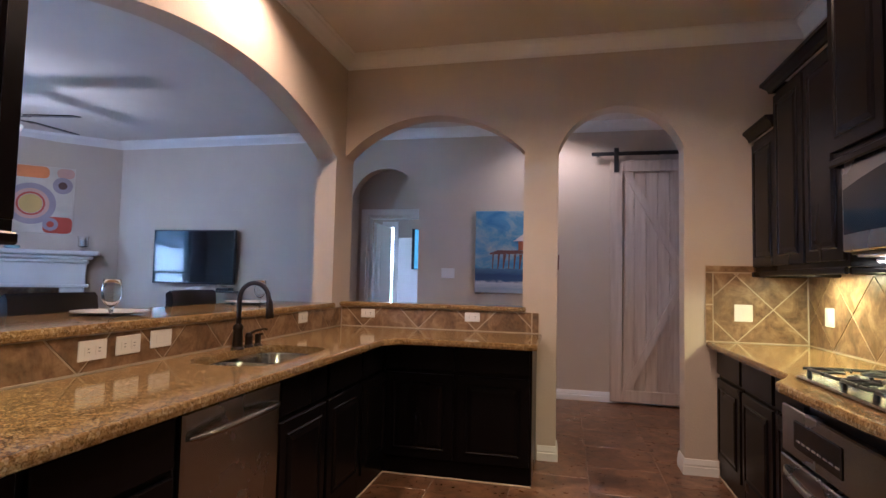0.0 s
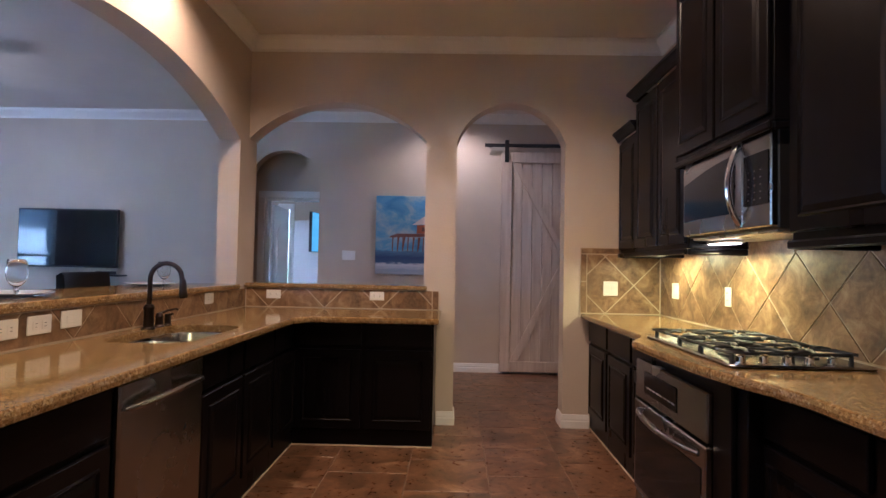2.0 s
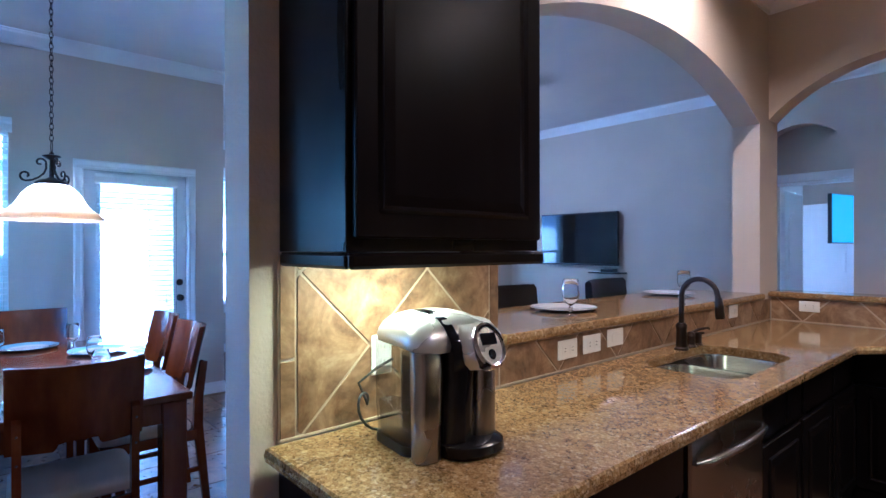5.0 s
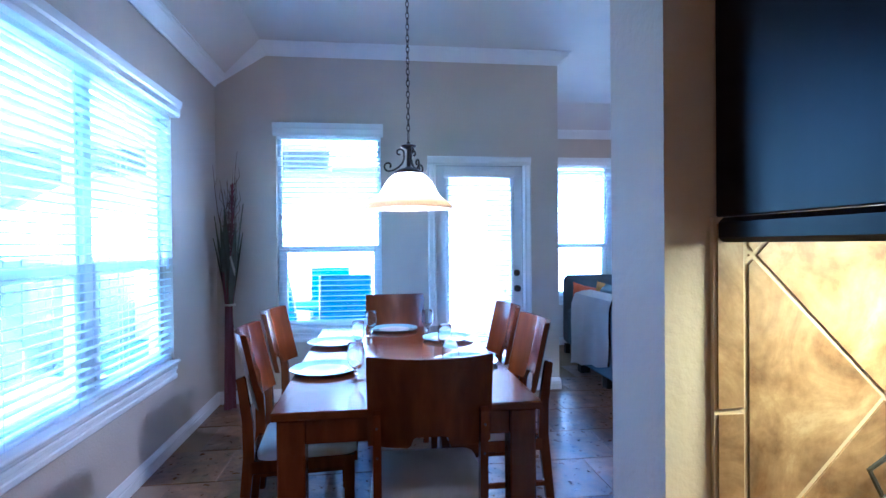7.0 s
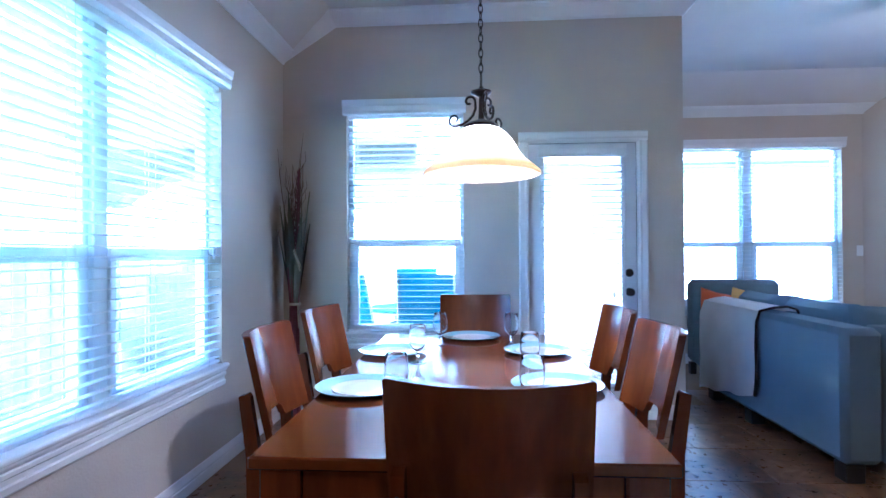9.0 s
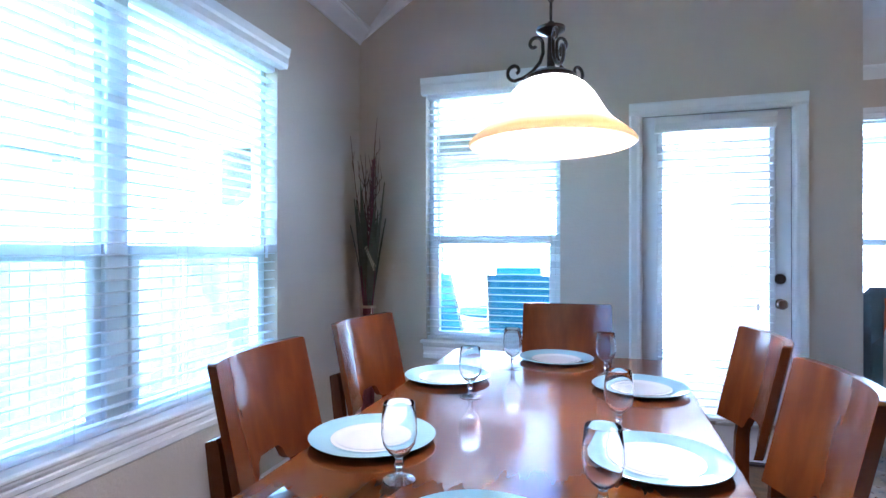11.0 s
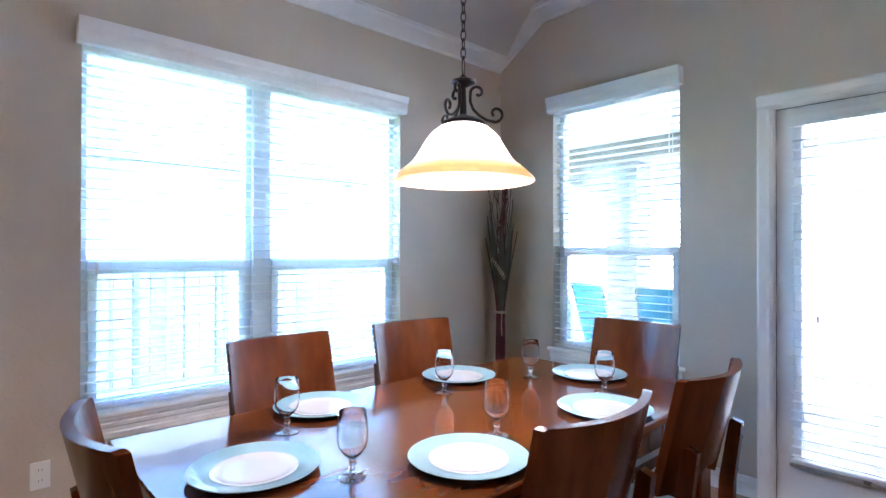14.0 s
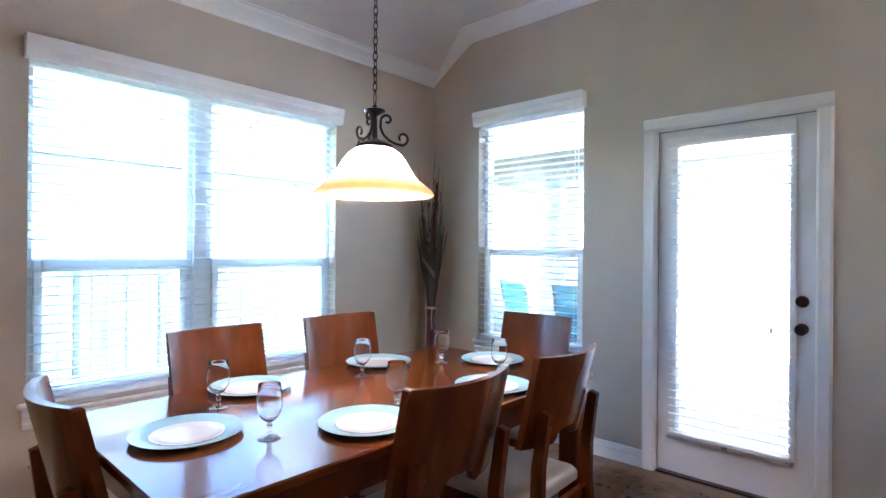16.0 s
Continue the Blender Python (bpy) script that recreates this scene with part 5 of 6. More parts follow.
bm = B()
shell(bm, [(-0.062, 0.106, -0.100, 0.125, 0.050, 0.002, 0), (-0.062, 0.106, -0.100, 0.125, 0.050, 0.215, 0)])
part("body", bm, BLACK, t, "glossy black body", True)
bm = B()
shell(bm, [(-0.058, 0.030, -0.126, -0.02, 0.040, 0.020, 0), (-0.058, 0.030, -0.128, -0.02, 0.040, 0.12, 0), (-0.058, 0.030, -0.134, -0.02, 0.040, 0.215, 0), (-0.056, 0.020, -0.130, -0.02, 0.036, 0.262, 0), (-0.054, 0.010, -0.112, -0.02, 0.030, 0.290, 0)])
part("front_column", bm, BLACK, t, "glossy black front column", True)
bm = B()
shell(bm, [(0.034, 0.104, -0.116, -0.04, 0.030, 0.036, 0), (0.034, 0.104, -0.118, -0.04, 0.030, 0.212, 0)])
part("front_panel", bm, STEEL, t, "dark brushed grey front panel", True)
bm = B()
shell(bm, [(-0.058, 0.110, -0.160, 0.0, 0.070, 0.001, 0), (-0.062, 0.114, -0.168, 0.0, 0.075, 0.012, 0), (-0.060, 0.112, -0.165, 0.0, 0.072, 0.030, 0), (-0.052, 0.104, -0.155, 0.0, 0.066, 0.036, 0)])
part("drip_tray", bm, BLACK, t, "rounded black drip tray", True)
# silver dome over tank and brew head, highest at the rear and sloping to the front
bm = B()
shell(bm, [(-0.136, 0.108, -0.116, 0.122, 0.060, 0.262, 0.016), (-0.138, 0.110, -0.118, 0.124, 0.062, 0.274, 0.016), (-0.135, 0.108, -0.117, 0.122, 0.062, 0.288, 0.018), (-0.126, 0.101, -0.112, 0.116, 0.060, 0.304, 0.021),
           (-0.108, 0.086, -0.100, 0.104, 0.056, 0.320, 0.026), (-0.080, 0.060, -0.080, 0.082, 0.056, 0.331, 0.028), (-0.045, 0.028, -0.045, 0.050, 0.035, 0.336, 0.026)])
part("dome", bm, SILVER, t, "silver domed lid", True)
bm = B()
shell(bm, [(-0.020, 0.108, -0.146, -0.03, 0.050, 0.206, 0), (-0.030, 0.113, -0.156, -0.03, 0.056, 0.222, 0), (-0.032, 0.114, -0.158, -0.02, 0.056, 0.262, 0.006), (-0.028, 0.110, -0.146, -0.02, 0.054, 0.296, 0.016), (-0.016, 0.098, -0.118, -0.02, 0.044, 0.320, 0.020)])
part("brew_head", bm, SILVER, t, "silver brew head", True)
# black strip between lid and brew head, from the top down the front
bm = B()
arc = [(0.030, 0.3375), (-0.020, 0.3365), (-0.070, 0.324), (-0.100, 0.306), (-0.122, 0.282), (-0.136, 0.250), (-0.140, 0.210)]
g = [[bm.verts.new((x, y, z)) for x in (-0.060 + 0.003 * min(2, k), -0.043, -0.026)] for k, (y, z) in enumerate(arc)]
for p, q in zip(g, g[1:]):
    for k in range(2):
        bm.faces.new([p[k], p[k + 1], q[k + 1], q[k]])
bmesh.ops.solidify(bm, geom=bm.faces[:], thickness=0.016)
part("lid_band", bm, BLACK, t, "black curved lid strip", True)
bm = B()
lathe(bm, [(0.034, 0.003), (0.036, 0.007), (0.041, 0.008), (0.046, 0.004), (0.047, -0.020)], 32)
bez = part("button_ring", bm, CHROME, t, "chrome oval control bezel", True)
bez.matrix_basis = pose(0.042, -0.148, 0.262, 66, 0, 0) @ Matrix.Diagonal((1, 1.22, 1, 1))
bm = B()
lathe(bm, [(0, 0.004), (0.0345, 0.0035)], 32)
part("bezel_face", bm, SILVER, bez, "silver control face", True)
block("display", (-0.023, 0.023, 0.000, 0.024, 0.0042, 0.007), SCREEN, bez, 0.002, "small dark display")
bm = B()
lathe(bm, [(0, 0.009), (0.008, 0.009), (0.011, 0.0045)], 16, (0, -0.018, 0))
part("brew_button", bm, BLACK, bez, "round black button", True)
bm = B()
shell(bm, [(-0.128, -0.064, -0.055, 0.112, 0.030, 0.024, 0), (-0.133, -0.064, -0.060, 0.116, 0.032, 0.10, 0), (-0.135, -0.064, -0.062, 0.118, 0.032, 0.2605, 0)])
part("water_tank", bm, SMOKE, t, "clear smoky water tank", True)
bm = B()
shell(bm, [(-0.122, -0.068, -0.050, 0.106, 0.026, 0.028, 0), (-0.126, -0.068, -0.054, 0.110, 0.028, 0.105, 0)])
part("tank_water", bm, SMOKE, t, "water standing in the tank", True)
bm = B()
shell(bm, [(-0.134, -0.064, -0.116, -0.064, 0.024, 0.003, 0), (-0.135, -0.064, -0.118, -0.064, 0.024, 0.10, 0), (-0.137, -0.060, -0.122, -0.064, 0.026, 0.215, 0), (-0.136, -0.058, -0.112, -0.062, 0.024, 0.254, 0)])
part("silver_band", bm, STEEL, t, "upright silver band beside the tank", True)
bm = B()
shell(bm, [(-0.131, -0.064, -0.058, 0.114, 0.030, 0.001, 0), (-0.131, -0.064, -0.058, 0.114, 0.030, 0.0235, 0)])
part("tank_foot", bm, BLACKM, t, "", True)
bm = B()
tube(bm, [(-0.10 - 0.035 * math.sin(k * 0.42) - 0.003 * k, 0.14 + 0.012 * k * 0.5, 0.055 - 0.045 * math.cos(k * 0.42)) for k in range(12)] + [(-0.12, 0.22, 0.12), (-0.06, 0.232, 0.15), (0.0, 0.240, 0.17)], 0.004, 6)
part("power_cord", bm, BLACKM, t, "", True)

# ---- bar stools ----
def bar_stool(m):
    """Local: faces +y, its back at y = 0."""
    t = thing("bar_stool", m, "bar stool with dark brown leather back and seat", "bar stool", "stools at the bar")
    bm = B()
    rings = []
    for k in range(9):
        u = k / 8
        x, y = (u - 0.5) * 0.50, -0.05 * (1 - (2 * u - 1) ** 2)
        rings.append([bm.verts.new((x, y + dy, z)) for dy, z in ((0.04, 0.76), (0.045, 0.95), (0.02, 1.165), (0.0, 1.185), (-0.03, 1.165), (-0.02, 0.95), (-0.015, 0.76))])
    for p, q in zip(rings, rings[1:]):
        for k in range(7):
            bm.faces.new([p[k], p[(k + 1) % 7], q[(k + 1) % 7], q[k]])
    bm.faces.new(rings[0]), bm.faces.new(rings[-1])
    part("backrest", bm, LEATHER, t, "padded leather back", True)
    bm = B()
    loft(bm, [(round_rect(-0.23, 0.23, 0.02, 0.45, 0.05), 0.70), (round_rect(-0.235, 0.235, 0.015, 0.455, 0.05), 0.75), (round_rect(-0.215, 0.215, 0.03, 0.435, 0.05), 0.78)])
    part("seat", bm, LEATHER, t, "", True)
    for x in (-0.20, 0.20):
        for y in (0.05, 0.41):
            block("leg", (x - 0.02, x + 0.02, y - 0.02, y + 0.02, 0, 0.699), ESPRESSO, t, 0.004)
        block("back_post", (x - 0.016, x + 0.016, 0.05, 0.08, 0.70, 0.95), ESPRESSO, t, 0.003)
    for dims in ((-0.18, 0.18, 0.40, 0.42, 0.22, 0.25), (-0.18, 0.18, 0.04, 0.06, 0.22, 0.25)):
        block("foot_rail", dims, ESPRESSO, t, 0.003)
    return t


first = bar_stool(pose(-2.68, 2.50, 0, 0, 0, -90))
copy_thing(first, pose(-2.68, 3.56, 0, 0, 0, -86))

# ---- living room ----
t = thing("television", pose(-4.885, YH, 1.170), "flat black television mounted on the wall", "television")
block("body", (-0.62, 0.62, -0.085, -0.045, 0.0, 0.715), BLACKM, t, 0.006)
block("screen", (-0.605, 0.605, -0.0875, -0.0855, 0.022, 0.70), SCREEN, t, 0.001, "glossy dark screen")
block("wall_mount", (-0.2, 0.2, -0.045, -0.001, 0.2, 0.5), BLACKM, t)
t = thing("wall_shelf", pose(-4.40, YH, 1.07), "small dark shelf with a media box under the television", "shelf")
block("board", (-0.25, 0.22, -0.18, -0.001, 0.0, 0.02), BLACKM, t)
block("media_box", (-0.08, 0.10, -0.15, -0.03, 0.021, 0.06), BLACKM, t)

DIAG = pose(-7.07, 5.605, 0, 0, 0, 43.2)      # middle of the diagonal wall; local -y looks into the room
t = thing("fireplace_mantel", DIAG @ Matrix.Diagonal((1.2, 1, 0.912, 1)), "white painted corner fireplace mantel with stepped mouldings", "fireplace")
block("shelf", (-0.86, 0.86, -0.30, -0.001, 1.66, 1.72), TRIM, t, 0.01)
block("crown_step", (-0.80, 0.80, -0.25, -0.001, 1.60, 1.659), TRIM, t, 0.02)
block("crown_step", (-0.76, 0.76, -0.21, -0.001, 1.54, 1.599), TRIM, t, 0.015)
block("frieze", (-0.74, 0.74, -0.18, -0.001, 1.24, 1.539), TRIM, t, 0.004)
block("band", (-0.77, 0.77, -0.21, -0.001, 1.19, 1.239), TRIM, t, 0.01)
for s in (-1, 1):
    block("pilaster", (s * 0.62 - 0.11, s * 0.62 + 0.11, -0.18, -0.001, 0.0, 1.189), TRIM, t, 0.006)
block("surround", (-0.509, 0.509, -0.06, -0.001, 0.0, 1.189), TRAV, t, 0.003)
block("firebox", (-0.36, 0.36, -0.075, -0.061, 0.05, 0.78), BLACKM, t, 0.004, "black firebox front")


def ring(bm, cx, cz, r0, r1, y, n=28):
    a = [bm.verts.new((cx + r1 * math.cos(2 * math.pi * k / n), y, cz + r1 * math.sin(2 * math.pi * k / n))) for k in range(n)]
    if r0 <= 0:
        bm.faces.new(a)
        return
    b = [bm.verts.new((cx + r0 * math.cos(2 * math.pi * k / n), y, cz + r0 * math.sin(2 * math.pi * k / n))) for k in range(n)]
    for k in range(n):
        bm.faces.new([a[k], a[(k + 1) % n], b[(k + 1) % n], b[k]])


ART = {k: paint("art_" + k, c, 0.8, 60, 0.2, 0.15) for k, c in dict(cream=(0.62, 0.56, 0.47), orange=(0.70, 0.24, 0.07), red=(0.50, 0.09, 0.05), mauve=(0.36, 0.30, 0.34), gold=(0.62, 0.42, 0.12),
        pink=(0.62, 0.38, 0.30), dark=(0.12, 0.06, 0.05), pier=(0.16, 0.075, 0.06), roof=(0.60, 0.52, 0.52), rust=(0.30, 0.10, 0.05)).items()}
t = thing("wall_art", DIAG @ pose(0.24, -0.001, 2.23), "abstract canvas of circles in orange, red and mauve", "painting")
block("canvas", (-0.46, 0.46, -0.035, 0.0, -0.44, 0.44), ART["cream"], t, 0.003)
for k, (cx, cz, r0, r1, c) in enumerate([(0.0, -0.06, 0.20, 0.27, "mauve"), (0.0, -0.06, 0.13, 0.155, "red"), (0.0, -0.06, 0.0, 0.125, "gold"), (0.0, -0.06, 0.155, 0.20, "pink"),
                                         (0.33, 0.20, 0.05, 0.11, "mauve"), (0.33, 0.20, 0.0, 0.05, "dark"), (-0.30, -0.34, 0.0, 0.06, "dark"), (0.22, -0.32, 0.04, 0.085, "mauve")]):
    bm = B()
    ring(bm, cx, cz, r0, r1, -0.0365 - 0.0006 * k)
    part("painted_circle", bm, ART[c], t)
for a, b, c, d, col in ((-0.2, 0.18, 0.28, 0.435, "orange"), (0.14, 0.455, -0.435, -0.22, "red"), (-0.45, -0.3, 0.1, 0.3, "pink"), (0.26, 0.455, 0.30, 0.43, "pink")):
    bm = B()
    prism(bm, round_rect(a, b, c, d, 0.06), flat_xz, -0.0355, -0.0362)
    part("painted_patch", bm, ART[col], t)
t = thing("candle_lantern", DIAG @ pose(0.84, -0.15, 1.569), "glass candle holder with dried sprig on the mantel", "candle holder")
bm = B()
lathe(bm, [(0, 0), (0.05, 0), (0.05, 0.01), (0.012, 0.02), (0.012, 0.05), (0.055, 0.06), (0.06, 0.20), (0.057, 0.20), (0.052, 0.065), (0, 0.06)], 20)
part("holder", bm, DRINK, t, "", True)
bm = B()
lathe(bm, [(0, 0.066), (0.035, 0.066), (0.035, 0.15), (0, 0.152)], 16)
part("candle", bm, PLATEW, t, "", True)
t = thing("mantel_ornament", DIAG @ pose(0.10, -0.15, 1.569), "small green glass ornament on the mantel", "ornament")
bm = B()
lathe(bm, [(0, 0), (0.06, 0), (0.085, 0.02), (0.07, 0.045), (0.0, 0.05)], 20)
part("bowl", bm, PLATEB, t, "", True)

# ceiling fan
t = thing("ceiling_fan", pose(-5.345, 4.21, 0), "ceiling fan with dark wooden blades and light bowl", "ceiling fan")
bm = B()
lathe(bm, [(0, H), (0.075, H), (0.07, H - 0.03), (0.02, H - 0.06), (0.013, H - 0.07), (0.013, H - 0.22), (0.05, H - 0.24), (0.11, H - 0.27), (0.12, H - 0.33), (0.09, H - 0.38), (0, H - 0.39)], 28)
part("motor", bm, BRONZE, t, "", True)
bm = B()
lathe(bm, [(0.085, H - 0.395), (0.14, H - 0.42), (0.12, H - 0.47), (0.07, H - 0.505), (0, H - 0.515)], 28)
part("light_bowl", bm, translucent("frosted_bowl", (0.9, 0.87, 0.8), 0.6), t, "frosted glass bowl", True)
for k in range(5):
    bm = B()
    box(bm, 0.10, 0.24, -0.018, 0.018, H - 0.352, H - 0.345, 0.002)
    arm = part("blade_arm", bm, BRONZE, t)
    arm.matrix_basis = pose(0, 0, 0, 0, 0, 12 + 72 * k)
    bm = B()
    prism(bm, round_rect(0.20, 0.70, -0.075, 0.075, 0.04), flat_xy, -0.004, 0.004)
    part("blade", bm, ESPRESSO, t).matrix_basis = pose(0, 0, 0, 0, 0, 12 + 72 * k) @ pose(0, 0, H - 0.34, 10, 0, 0)


# ---- sofa ----
def pillow(bm, w, h, d, m):
    """A stuffed cushion, w by h, bulging to d."""
    n = 8
    g = {}
    for s in (0, 1):
        for i in range(n + 1):
            for j in range(n + 1):
                u, v = 2 * i / n - 1, 2 * j / n - 1
                bulge = (max(0, 1 - u ** 4) * max(0, 1 - v ** 4)) ** 0.5
                pinch = 1 - 0.06 * (1 - abs(u)) * abs(v) - 0.06 * (1 - abs(v)) * abs(u)
                key = (i, j, 0 if i in (0, n) or j in (0, n) else s)
                if key not in g:
                    g[key] = bm.verts.new(m @ Vector((u * w / 2 * pinch, (1 if s else -1) * d / 2 * bulge if 0 < i < n and 0 < j < n else 0, v * h / 2 * pinch)))
        for i in range(n):
            for j in range(n):
                ks = [(i, j), (i + 1, j), (i + 1, j + 1), (i, j + 1)]
                bm.faces.new([g[a, b, 0 if a in (0, n) or b in (0, n) else s] for a, b in (ks if s else ks[::-1])])


t = thing("sofa", pose(0, 0, 0), "blue-grey fabric corner sofa seen from behind", "sofa")
for name, dims in (("back_frame", (-6.62, -4.83, 2.36, 2.58, 0.10, 0.83)), ("back_frame", (-5.05, -4.83, 2.581, 4.9, 0.10, 0.83)), ("seat_base", (-6.62, -5.051, 2.581, 3.30, 0.10, 0.42)), ("seat_base", (-5.75, -5.051, 3.301, 4.9, 0.10, 0.42))):
    bm = B()
    box(bm, *dims, 0.035)
    part(name, bm, SOFA, t, "", True)
for x, y in ((-4.91, 2.44), (-4.91, 4.80), (-6.52, 2.44), (-5.9, 2.44)):
    block("foot", (x - 0.05, x + 0.05, y - 0.05, y + 0.05, 0, 0.099), BLACKM, t, 0.004)
for x in (-5.55, -6.22):
    bm = B()
    pillow(bm, 0.68, 0.50, 0.26, pose(x, 2.66, 0.68, -12, 0, 0))
    part("back_cushion", bm, SOFA, t, "", True)
for y in (2.95, 3.6, 4.25):
    bm = B()
    pillow(bm, 0.68, 0.50, 0.26, pose(-5.12, y, 0.68, -12, 0, 90))
    part("back_cushion", bm, SOFA, t, "", True)
for x, y, c, a in ((-7.06, 2.98, GOLD, 70), (-7.10, 2.70, ORANGE, 105), (-6.40, 3.16, ORANGE, 20)):
    t = thing("throw_pillow", pose(x, y, 0.705 if x < -7 else 0.60), "%s throw pillow on the blue-grey seating" % ("gold striped" if c == GOLD else "plain orange"), "pillow", "sofa pillows")
    bm = B()
    pillow(bm, 0.36, 0.34, 0.15, pose(0, 0, 0, -16, 14, a))
    part("cover", bm, c, t, "", True)
# second seat beyond, by the window
t = thing("armchair", pose(-7.16, 3.0, 0, 0, 0, -90), "blue-grey upholstered armchair by the window", "armchair")
for name, dims in (("backrest", (-0.42, 0.42, -0.40, -0.16, 0.12, 0.965)), ("seat", (-0.32, 0.32, -0.159, 0.40, 0.12, 0.45)), ("arm", (-0.45, -0.321, -0.159, 0.40, 0.12, 0.60)), ("arm", (0.321, 0.45, -0.159, 0.40, 0.12, 0.60))):
    bm = B()
    box(bm, *dims, 0.05)
    part(name, bm, SOFA, t, "", True)
for x in (-0.38, 0.38):
    for y in (-0.33, 0.33):
        block("foot", (x - 0.03, x + 0.03, y - 0.03, y + 0.03, 0, 0.119), BLACKM, t)
# blanket over the sofa back
t = thing("throw_blanket", pose(0, 0, 0), "white fleece blanket draped over the sofa back", "blanket")
bm = B()
path = [(2.62, 0.74), (2.56, 0.852), (2.50, 0.872), (2.42, 0.860), (2.352, 0.836), (2.340, 0.74), (2.338, 0.55), (2.340, 0.40), (2.336, 0.27), (2.332, 0.15)]
n = 18
g = [[bm.verts.new((-6.48 + 0.90 * i / n + 0.02 * math.sin(j * 0.9) - 0.012 * j, y - 0.009 * (1 + math.sin(i * 0.9 + j * 0.25)) * (j > 4), z + max(0, j - 4) * (0.030 * i / n - 0.012) + 0.008 * math.sin(i * 0.8) * (j == len(path) - 1))) for i in range(n + 1)] for j, (y, z) in enumerate(path)]
for a, b in zip(g, g[1:]):
    for i in range(n):
        bm.faces.new([a[i], a[i + 1], b[i + 1], b[i]])
hem = [v.co.copy() for v in (row[n] for row in g)]
bmesh.ops.solidify(bm, geom=bm.faces[:], thickness=0.014)
cloth = part("cloth", bm, THROW, t, "", True)
bm = B()
tube(bm, [(p.x + 0.004, p.y - 0.006, p.z + 0.004) for p in hem], 0.009, 6)
part("binding", bm, LEATHER, cloth, "dark brown edge binding", True)


# ---- hall: barn door and painting ----
t = thing("barn_door", pose(0.385, YH - 0.075, 0), "whitewashed sliding plank barn door with Z brace", "barn door")
DW, DZ0, DZ1 = 0.86, 0.03, 2.655
first = None
for k in range(7):
    w = (DW - 0.02) / 7
    if first is None:
        bm = B()
        box(bm, 0.002, w - 0.002, 0.0, 0.022, DZ0 + 0.01, DZ1 - 0.01, 0.003)
        first = part("plank", bm, WHITEWASH, t)
        first.matrix_basis = pose(0.01, 0, 0)
    else:
        piece("plank", first.data, pose(0.01 + w * k, 0, 0), t)
for dims in ((0, 0.125, -0.021, -0.0005, DZ0, DZ1), (DW - 0.125, DW, -0.021, -0.0005, DZ0, DZ1)):
    block("stile", dims, WHITEWASH, t, 0.004)
for z in (DZ0, DZ1 - 0.125):
    block("rail", (0.1255, DW - 0.1255, -0.021, -0.0005, z, z + 0.125), WHITEWASH, t, 0.004)
for z0, z1 in ((DZ1 - 0.128, 1.40), (DZ0 + 0.128, 1.36)):
    bm = B()
    x0, x1, d = 0.128, DW - 0.128, 0.13 if z1 > z0 else -0.13
    prism(bm, [(x0, z0), (x0 + 0.09, z0), (x1, z1 - d), (x1, z1)] , flat_xz, -0.020, -0.0005)
    part("brace", bm, WHITEWASH, t)
t = thing("door_track", pose(0, YH - 0.09, 0), "black iron sliding door track with strap hangers", "door track")
block("rail", (0.18, 2.35, -0.005, 0.003, 2.715, 2.758), IRON, t, 0.002)
for x in (0.445, 1.18):
    bm = B()
    box(bm, x - 0.025, x + 0.025, -0.017, -0.0065, 2.53, 2.80, 0.002)
    hang = part("hanger", bm, IRON, t)
    bm = B()
    for z in (2.555, 2.615):
        box(bm, x - 0.008, x + 0.008, -0.021, -0.0175, z, z + 0.016, 0.002)
    part("bolt", bm, IRON, hang)
for x in (0.25, 0.9, 1.6, 2.25):
    bm = B()
    tube(bm, [(x, 0.003, 2.736), (x, 0.088, 2.736)], 0.012, 8)
    part("stand_off", bm, IRON, t)


def sea_paint():
    m, n, l, b = node_mat("seascape_paint")
    v = coords(n, l, (1, 1, 1), True)
    sep = n.new("ShaderNodeSeparateXYZ")
    l.new(v, sep.inputs[0])
    wob = noise_tex(n, l, coords(n, l, (1.2, 1, 9), True), 9, 6, 0.65)
    cloud = noise_tex(n, l, coords(n, l, (1, 1, 1.7), True), 3.2, 5, 0.6, 0.5)
    z = n.new("ShaderNodeMath")
    z.operation, z.inputs[1].default_value = "MULTIPLY_ADD", 0.10
    l.new(wob, z.inputs[0]), l.new(sep.outputs[2], z.inputs[2])
    water = ramp(n, l, z.outputs[0], [(0.0, (0.46, 0.50, 0.55)), (0.10, (0.30, 0.36, 0.46)), (0.17, (0.55, 0.58, 0.62)), (0.19, (0.05, 0.10, 0.22)), (0.26, (0.03, 0.07, 0.19)), (0.34, (0.10, 0.20, 0.36))])
    skyc = ramp(n, l, cloud, [(0.32, (0.05, 0.20, 0.45)), (0.48, (0.13, 0.32, 0.54)), (0.60, (0.34, 0.44, 0.52)), (0.72, (0.58, 0.53, 0.43))])
    up = n.new("ShaderNodeMath")
    up.operation, up.inputs[1].default_value = "GREATER_THAN", 0.335
    l.new(z.outputs[0], up.inputs[0])
    l.new(mixed(n, l, up.outputs[0], water, skyc), b.inputs["Base Color"])
    b.inputs["Roughness"].default_value = 0.7
    bump(n, l, b, wob, 0.3, 0.003)
    return m


t = thing("seascape_painting", pose(-1.125, YH, 1.160), "canvas painting of a pier over blue sea", "painting")
block("canvas", (0, 0.93, -0.04, -0.001, 0, 0.953), sea_paint(), t, 0.003)


def daub(poly, col, k, name="painted_shape"):
    bm = B()
    prism(bm, poly, flat_xz, -0.0405, -0.0415 - 0.0005 * k)
    part(name, bm, ART[col], t)


